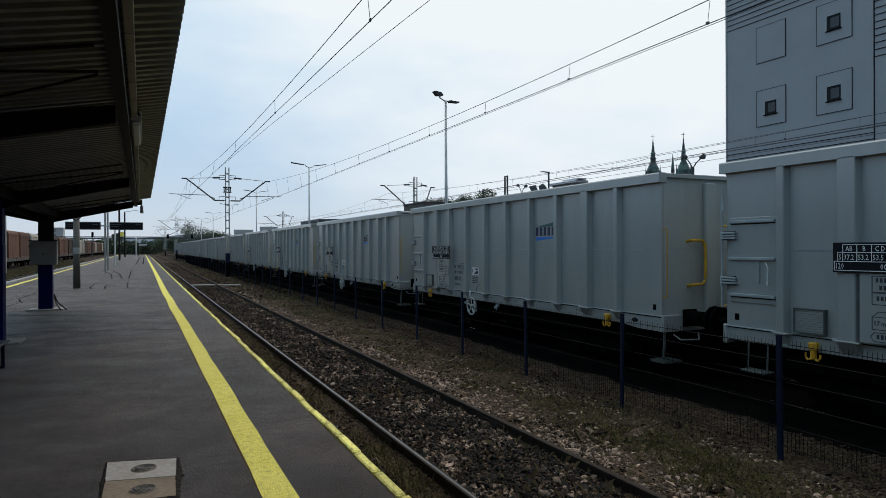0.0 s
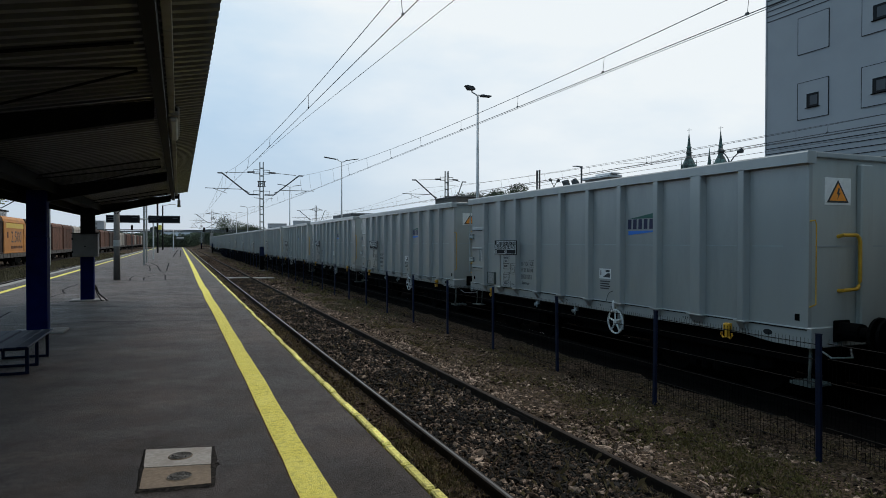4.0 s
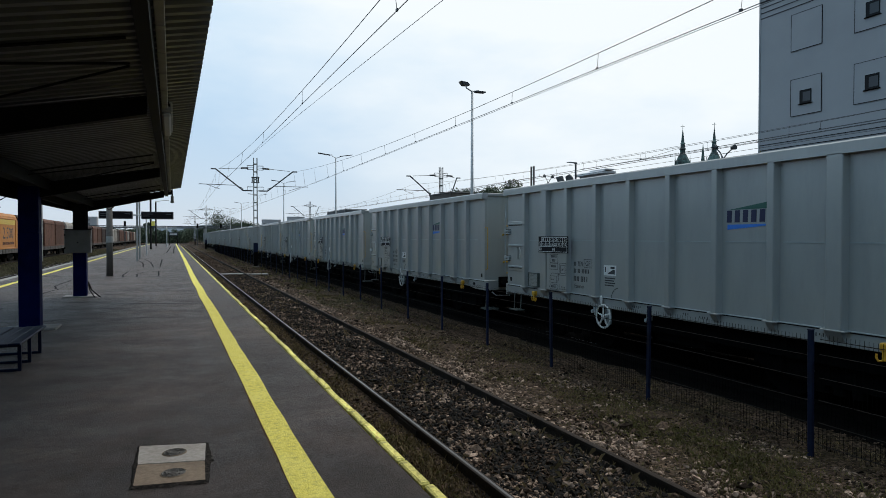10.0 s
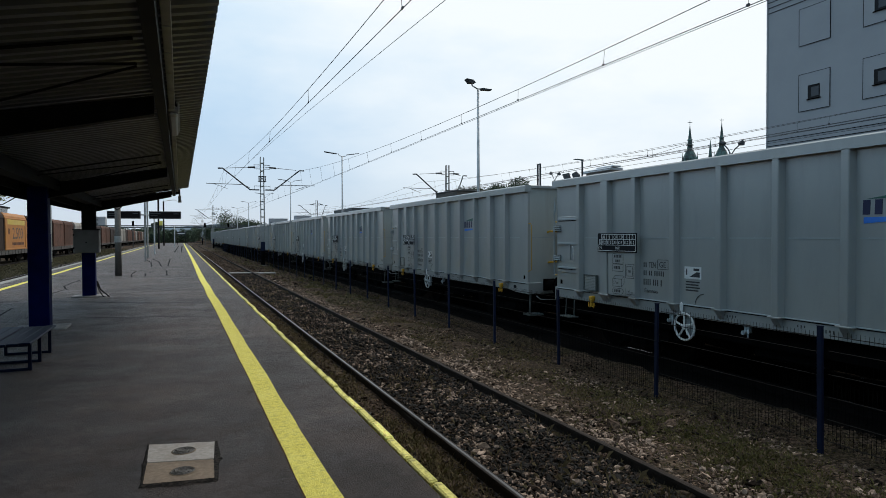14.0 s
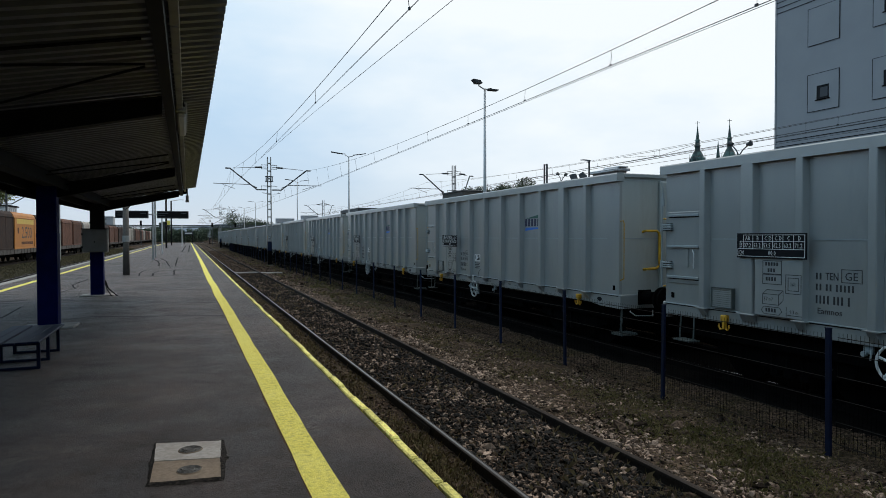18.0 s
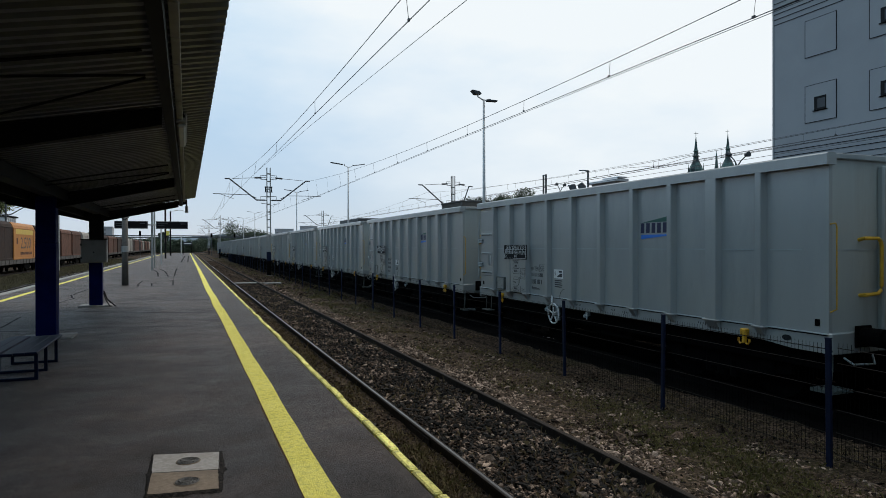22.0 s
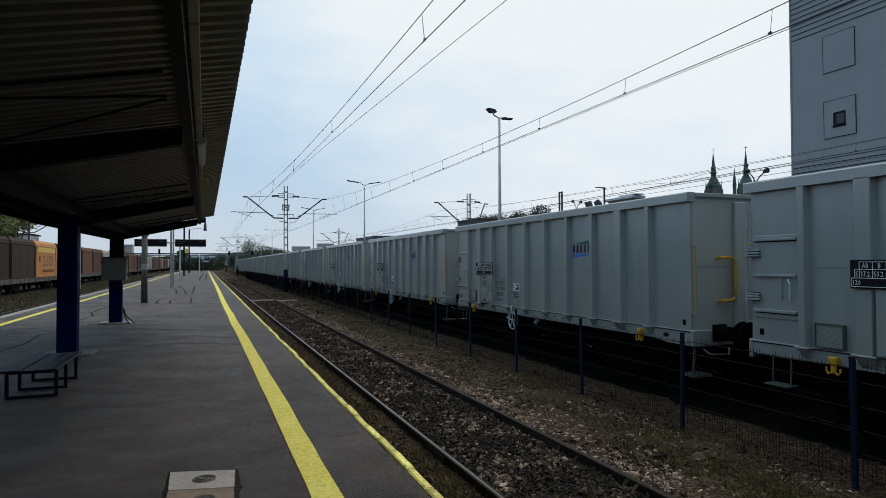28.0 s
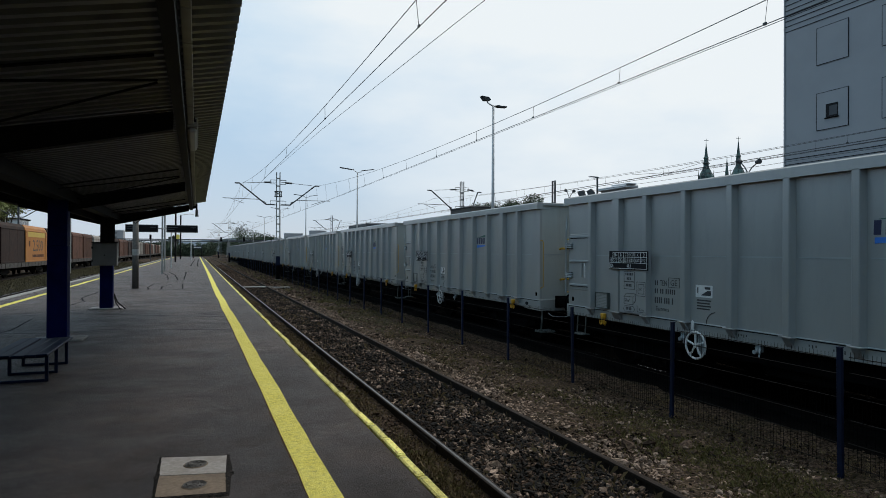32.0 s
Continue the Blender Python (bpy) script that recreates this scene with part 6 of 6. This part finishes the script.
# ---- far side of the yard: poles, roofs, blocks, bridge, hills ----
def build_yard():
    build_mast(22.3, 53.3, "lattice catenary mast with cantilevers beyond the train", ((-1, 19.6), (1, 23.6)), top=8.0, rack=False, paint=M_ARM)
    build_mast(22.3, 113.0, "far lattice catenary mast with cantilevers beyond the train", ((-1, 19.6), (1, 23.6)), top=8.0, rack=False, paint=M_ARM)
    s = thing("shelter_roof", "dark thin shelter roof on posts beyond the train", "shelter")
    part("roof", prism(B(), [(15.7, 4.18), (16.1, 4.12), (17.9, 4.40), (17.9, 4.50), (15.7, 4.47)], "y", 62.0, 70.0), M_ARM, s)
    for y in (63.0, 69.5):
        part("post", box(B(), 16.0, 16.2, y - 0.1, y + 0.1, 0.22, 4.2, 0.01), M_ARM, s)
    build_line(23.6, (-14, 53.3, 113.0), 0.46, 5.86, 6.75, "second run of wires beyond the freight train")
    build_line(19.6, (-14, 53.3, 113.0), 0.94, 5.23, 6.4, "wires over the tracks beyond the freight train")
    fw = thing("feeder_wire", "two thin feeder wires beyond the freight train", "overhead wire", "overhead lines")
    span("wire", [(23.9, -38, 6.05), (23.9, 18, 5.93), (23.9, 53.3, 6.05)], 0.009, M_COPPER, fw)
    span("wire", [(19.9, -42, 5.1), (19.9, 20, 4.97), (19.9, 53.3, 5.1)], 0.008, M_COPPER, fw)
    span("cross_wire", [(19.6, 25.6, 5.43), (19.6, 22.9, 5.24), (19.6, 20.6, 5.46)], 0.008, M_COPPER, fw)
    for x, y, hh in ((17.5, 27.82, 4.45), (15.5, 14.73, 4.12)):
        l = thing("street_lamp", "dark double-headed street lamp above the train roofline", "street lamp")
        part("pole", rod(B(), (x, y, -0.75), (x, y, hh), 0.05), M_ARM, l)
        for dy, dz in ((0.33, 0.30), (-0.40, 0.22)):
            part("lamp_arm", pipe(B(), [(x, y, hh - 0.05), (x, y + dy * 0.35, hh + dz * 0.5), (x, y + dy * 0.8, hh + dz)], 0.018), M_ARM, l)
            hd = B()
            rod(hd, (x, y + dy * 0.75, hh + dz + 0.03), (x, y + dy * 1.1, hh + dz + (0.08 if dy > 0 else 0.05)), 0.05, 8, 0.085)
            part("lamp_head", hd, M_ARM, l)
    s = thing("kiosk", "low building with pale flat roof beyond the train", "building")
    part("roof", box(B(), 21.9, 22.8, 29.2, 31.9, 5.24, 5.40, 0.03), M_ROOFW, s)
    part("roof_box", box(B(), 22.0, 22.6, 29.1, 30.6, 5.42, 5.5, 0.02), M_ROOFW, s)
    part("wall", box(B(), 22.1, 22.7, 29.4, 31.7, -0.75, 5.24), M_FACADE, s)
    s = thing("shed", "dark flat-roofed shed beyond the train", "building")
    part("roof", box(B(), 20, 23, 46.0, 50.5, 5.16, 5.26, 0.02), M_ARM, s)
    part("wall", box(B(), 20.06, 22.94, 46.06, 50.44, -0.75, 5.16), M_POLE, s)
    s = thing("notice_sign", "dark tilted panel on a post beyond the train", "sign")
    part("panel", prism(B(), [(31.0, 5.1), (30.4, 5.12), (30.2, 4.75), (30.75, 4.72)], "x", 20.0, 20.08), M_ARM, s)
    part("panel", prism(B(), [(30.2, 5.05), (29.8, 5.16), (29.5, 4.95), (29.45, 4.75), (30.05, 4.75)], "x", 20.1, 20.16), M_ARM, s)
    part("post", rod(B(), (20.12, 30.4, -0.75), (20.12, 30.4, 4.9), 0.05), M_ARM, s)
    s = thing("street_lamp", "dark single-arm lamp beyond the train", "street lamp")
    part("pole", rod(B(), (20.2, 29.34, -0.75), (20.2, 29.34, 5.72), 0.05), M_ARM, s)
    part("arm", prism(B(), [(29.30, 5.68), (29.30, 5.76), (29.75, 5.84), (30.10, 5.86), (30.10, 5.82), (29.75, 5.78)], "x", 20.14, 20.26), M_ARM, s)
    s = thing("gantry_post", "thin dark open-framed post beyond the train", "post")
    for dy in (0.0, 0.28):
        part("leg", box(B(), 19.56, 19.64, 32.68 + dy, 32.76 + dy, -0.75, 5.88), M_ARM, s)
    for z in (4.6, 5.2, 5.84):
        part("rung", box(B(), 19.58, 19.62, 32.74, 32.98, z - 0.02, z + 0.02), M_ARM, s)
    s = thing("signal_box", "small pale signal box on the slope behind the containers", "building")
    part("wall", box(B(), -33, -29.5, 133.5, 140.5, -0.75, 7.1), M_ROOFW, s)
    part("roof", box(B(), -33.3, -29.2, 133.2, 140.8, 7.1, 7.35, 0.03), M_JOINT, s)
    for yy in (134.4, 135.9, 137.4, 138.9):
        part("window", box(B(), -29.52, -29.46, yy, yy + 1.0, 5.9, 6.8), M_FARWIN, s)
    # slim masts between the tracks on the other side
    for x, y, h, lab in ((-11.3, 70.0, 5.0, "slim pale steel mast between the tracks"), (-18.4, 83.0, 7.3, "dark catenary mast with spread arms behind the containers")):
        q = thing("yard_mast", lab, "mast")
        part("shaft", box(B(), x - 0.09, x + 0.09, y - 0.09, y + 0.09, -0.75, h, 0.02), M_MAST if y < 80 else M_ARM, q)
        if y > 80:
            for sgn in (-1, 1):
                part("arm", pipe(B(), [(x, y, h - 2.0), (x + sgn * 0.5, y, h - 2.0), (x + sgn * 2.4, y, h - 0.75), (x + sgn * 3.2, y, h - 0.7)], 0.06), M_ARM, q)
            part("cap", box(B(), x - 0.25, x + 0.25, y - 0.2, y + 0.2, h - 0.6, h - 0.2, 0.03), M_ARM, q)
    pane = None
    for i, (x, y, w, h) in enumerate(((96, 760, 20, 22), (122, 740, 18, 25), (146, 730, 40, 22), (190, 735, 50, 19), (250, 700, 44, 18), (48, 800, 40, 18), (-190, 640, 40, 22), (-62, 520, 12, 16))):
        b = thing("apartment_block", "pale distant apartment block with rows of windows", "building", "distant blocks")
        part("wall", box(B(), x, x + w, y, y + 12, -0.8, h), M_BLOCK, b)
        part("roof", box(B(), x - 0.3, x + w + 0.3, y - 0.3, y + 12.3, h, h + 0.6), M_ROOFW, b)
        for k in range(int(h / 3.2)):
            for q in range(int(w / 5)):
                m = pose(x + 1.6 + q * 5, y - 0.03, 1.9 + k * 3.1)
                if pane is None:
                    pane = part("window", box(B(), -1.1, 1.1, -0.05, 0.05, -0.75, 0.75), M_FARWIN, b)
                    pane.matrix_basis = m
                else:
                    share(pane, b, m)
    fb = thing("footbridge", "dark distant footbridge crossing over the tracks", "bridge")
    part("deck", box(B(), -70, 90, 330, 333, 6.0, 6.5), M_ARM, fb)
    part("railing", box(B(), -70, 90, 330, 330.1, 6.7, 7.2), M_ARM, fb)
    for x in (-40, -10, 14, 45):
        part("pier", box(B(), x, x + 1.2, 330.5, 332.5, -0.8, 5.8), M_CONC, fb)
    for x, y in ((-9.8, 160), (1.6 + 4.4, 178), (12, 182), (-4.9, 176)):
        s = thing("signal", "dark distant railway signal on a post", "signal")
        part("post", rod(B(), (x, y, -0.75), (x, y, 4.2), 0.08), M_ARM, s)
        part("head", box(B(), x - 0.22, x + 0.22, y - 0.2, y + 0.2, 4.2, 5.3, 0.05), M_UNDER, s)
    verts, faces = [], []
    n = 60
    for i in range(n + 1):
        x = -1800 + 3600 * i / n
        h = 40 + 26 * noise.noise((x * 0.0021, 0, 0)) + 8 * noise.noise((x * 0.01, 2, 0))
        verts += [(x, 2400, -5), (x, 2600, h)]
    for i in range(n):
        faces.append((2 * i, 2 * i + 2, 2 * i + 3, 2 * i + 1))
    raw("backdrop", verts, faces, M_HILL, None, "structure", "hazy blue hills on the horizon")


build_yard()


# ---- ballast, weeds and edge stones ----
def stones(name, n, region, size, material, label, seed):
    r = np.random.RandomState(seed)
    g = (1 + 5 ** 0.5) / 2
    ico = np.array([(-1, g, 0), (1, g, 0), (-1, -g, 0), (1, -g, 0), (0, -1, g), (0, 1, g), (0, -1, -g), (0, 1, -g), (g, 0, -1), (g, 0, 1), (-g, 0, -1), (-g, 0, 1)]) / 1.9
    tri = np.array([(0, 11, 5), (0, 5, 1), (0, 1, 7), (0, 7, 10), (0, 10, 11), (1, 5, 9), (5, 11, 4), (11, 10, 2), (10, 7, 6), (7, 1, 8), (3, 9, 4), (3, 4, 2), (3, 2, 6), (3, 6, 8), (3, 8, 9), (4, 9, 5), (2, 4, 11), (6, 2, 10), (8, 6, 7), (9, 8, 1)])
    verts, faces = [], []
    for i in range(n):
        x, y, z = region(r)
        z += ground_z(x) + 0.735
        s = size * r.lognormal(0, 0.38)
        a = r.normal(size=(3, 3))
        q, _ = np.linalg.qr(a)
        v = ((ico * (1 + 0.26 * r.normal(size=(12, 1)))) * np.array((1.25, 0.9, 0.55))) @ q * (s * np.array((1.0, 1.0, 0.75)))
        verts += (v + (x, y, z + 0.15 * s)).tolist()
        faces += (tri + 12 * i).tolist()
    return raw(name, verts, faces, material, None, "stuff", label)


def depth(r, a, b):
    return a * (b / a) ** r.rand()


def clumped(r, x0, x1, y0, y1, f, bias):
    while True:
        x, y = r.uniform(x0, x1), depth(r, y0, y1)
        if noise.noise((x * f, y * f * 0.8, 8)) + 0.2 * r.normal() > bias:
            return x, y


def clump_at(x0, x1, y0, y1, z, f=1.6, bias=0.1):
    return lambda r: (*clumped(r, x0, x1, y0, y1, f, bias), z + 0.015 * r.rand())


stones("ballast", 12000, lambda r: (r.uniform(1.8, 6.7), depth(r, 2.6, 40), -0.735), 0.019, M_STONE, "mixed brown-grey ballast stones round the track", 1)
stones("ballast", 10000, lambda r: (r.uniform(2.74, 4.10), depth(r, 2.6, 40), -0.719 + 0.02 * r.rand()), 0.0175, M_STONE, "brown ballast between the rails", 2)
stones("ballast", 17000, lambda r: (clumped(r, 2.74, 4.10, 2.6, 40, 0.9, -0.15)[0], depth(r, 2.6, 40), -0.716 + 0.02 * r.rand()), 0.0185, M_STONE_K, "oil-blackened ballast between the rails", 12)
stones("ballast", 4200, clump_at(2.78, 4.08, 2.6, 36, -0.713), 0.0195, M_STONE_L, "scattered pale stones between the rails", 3)
stones("ballast", 4200, lambda r: (4.66 + 0.22 * r.normal(), clumped(r, 4.2, 5.4, 2.8, 44, 1.3, 0.0)[1], -0.733), 0.0225, M_STONE_L, "band of pale stones beside the rail", 4)
stones("ballast", 2600, clump_at(4.3, 6.5, 2.8, 34, -0.735, 1.2, 0.12), 0.017, M_STONE_L, "small pale stones strewn along the fence strip", 8)
stones("ballast", 6000, lambda r: (r.uniform(1.8, 6.7), r.uniform(-12, 2.65), -0.733), 0.021, M_STONE, "brown ballast behind the viewpoint", 13)
stones("ballast", 2500, lambda r: (r.uniform(2.74, 4.10), r.uniform(-12, 2.65), -0.714), 0.022, M_STONE_K, "blackened ballast behind the viewpoint", 14)
stones("ballast", 350, lambda r: (r.uniform(2.8, 6.4), depth(r, 2.6, 22), -0.742), 0.042, M_STONE, "few larger brown stones", 5)
stones("ballast", 12000, lambda r: (r.uniform(4.4, 7.6), depth(r, 3.0, 32), -0.738), 0.015, M_STONE, "small stones under the fence", 6)
stones("ballast", 9000, lambda r: (r.uniform(-13, -6.3), r.uniform(18, 70), -0.72), 0.05, M_STONE_G, "grey stones round the other tracks", 7)


stones("ballast", 6000, lambda r: (r.uniform(1.6, 2.65), depth(r, 2.6, 36), -0.738), 0.015, M_STONE, "small brown stones along the platform wall", 10)
stones("ballast", 9000, lambda r: (r.uniform(2.8, 7.5), r.uniform(30, 110), -0.735), 0.045, M_STONE, "coarse stones along the far track", 9)


def weeds(n, region, h, seed, label, material=M_GRASS, w=0.0035):
    r = np.random.RandomState(seed)
    verts, faces = [], []
    for i in range(n):
        x, y = region(r)
        z = ground_z(x) - 0.008
        for k in range(6):
            a, l = r.uniform(0, 6.28), h * r.lognormal(0, 0.4)
            bx, by = x + 0.03 * r.normal(), y + 0.03 * r.normal()
            dx, dy = math.cos(a), math.sin(a)
            lean = r.uniform(0.2, 0.9)
            p = len(verts)
            verts += [(bx - w * dy, by + w * dx, z), (bx + w * dy, by - w * dx, z), (bx + dx * l * lean * 0.5 + w * dy, by + dy * l * lean * 0.5 - w * dx, z + l * 0.7), (bx + dx * l * lean, by + dy * l * lean, z + l * (1.1 - lean * 0.5))]
            faces += [(p, p + 1, p + 2), (p, p + 2, p + 3)]
    return raw("weeds", verts, faces, material, None, "stuff", label)


def patchy(r, x0, x1, y0, y1):
    while True:
        x, y = r.uniform(x0, x1), depth(r, y0, y1)
        if noise.noise((x * 0.7, y * 0.45, 3)) + 0.25 * r.normal() > 0.05:
            return x, y


weeds(5200, lambda r: patchy(r, 1.62, 2.6, 2.6, 60), 0.042, 1, "short dry grass along the platform wall")
weeds(6500, lambda r: patchy(r, 4.9, 7.5, 3.0, 60), 0.028, 2, "thin dry grass along the fence")
weeds(2600, lambda r: (5.5 + 0.42 * r.normal(), 5.2 + 1.2 * r.normal()), 0.030, 5, "low olive grass patch beside the fence", M_GREEN)
weeds(4500, lambda r: patchy(r, 4.9, 6.6, 3.2, 30), 0.026, 7, "thin green weeds on the gravel", M_GREEN)
weeds(700, lambda r: patchy(r, 1.66, 2.5, 2.8, 14), 0.040, 8, "green weeds along the platform wall", M_GREEN)
weeds(130, lambda r: (4.02 + 0.05 * r.normal(), 4.35 + 0.35 * r.normal()), 0.050, 9, "pale grass tufts inside the rail", M_GRASS)
weeds(450, lambda r: patchy(r, 4.9, 7.4, 24, 150), 0.10, 6, "rough grass along the far fence", M_GREEN, 0.010)
weeds(1300, lambda r: patchy(r, 4.9, 7.2, 18, 150), 0.06, 11, "greyish low grass along the far track", M_GRASS_G, 0.008)
weeds(700, lambda r: patchy(r, 2.8, 4.1, 3.0, 40), 0.07, 3, "sparse weeds between the rails")
weeds(11000, lambda r: (r.uniform(-13.5, -9.4), depth(r, 18, 140)), 0.11, 4, "rough grass strip between the other tracks", M_GRASS_G, 0.009)

edge = plain = None
for i in range(290):
    m = pose(1.503 + random.uniform(-0.011, 0.014), -8 + i * 0.5 + random.uniform(-0.009, 0.009), random.uniform(-0.007, 0.008), random.uniform(-0.4, 0.4), random.uniform(-2.0, 2.0), random.uniform(-1.0, 1.0))
    if edge is None:
        edge = part("edge_stone", box(B(), 0.034, 0.104, 0.018, 0.482, -0.16, 0.014, 0.012), M_EDGE_Y, platform, "yellow painted concrete edge stone")
        edge.matrix_basis = m
    else:
        share(edge, platform, m)
for i in range(116):
    m = pose(-6.10 + random.uniform(-0.006, 0.006), 8 + i * 0.8, -0.004)
    if plain is None:
        plain = part("edge_stone", box(B(), -0.2, 0.09, 0.006, 0.792, -0.16, 0.012, 0.012), M_EDGE, platform, "dirty concrete edge stone")
        plain.matrix_basis = m
    else:
        share(plain, platform, m)
part("edge_kerb", box(B(), -6.30, -6.01, 100.81, 152, -0.16, 0.008, 0.012), M_EDGE, platform, "far run of dirty edge stones")


# ---- what moves ----
def motions():
    for k, car in cars:
        walk(car, [(t, wagon_pose(k, s)) for t, s in RUN])


motions()
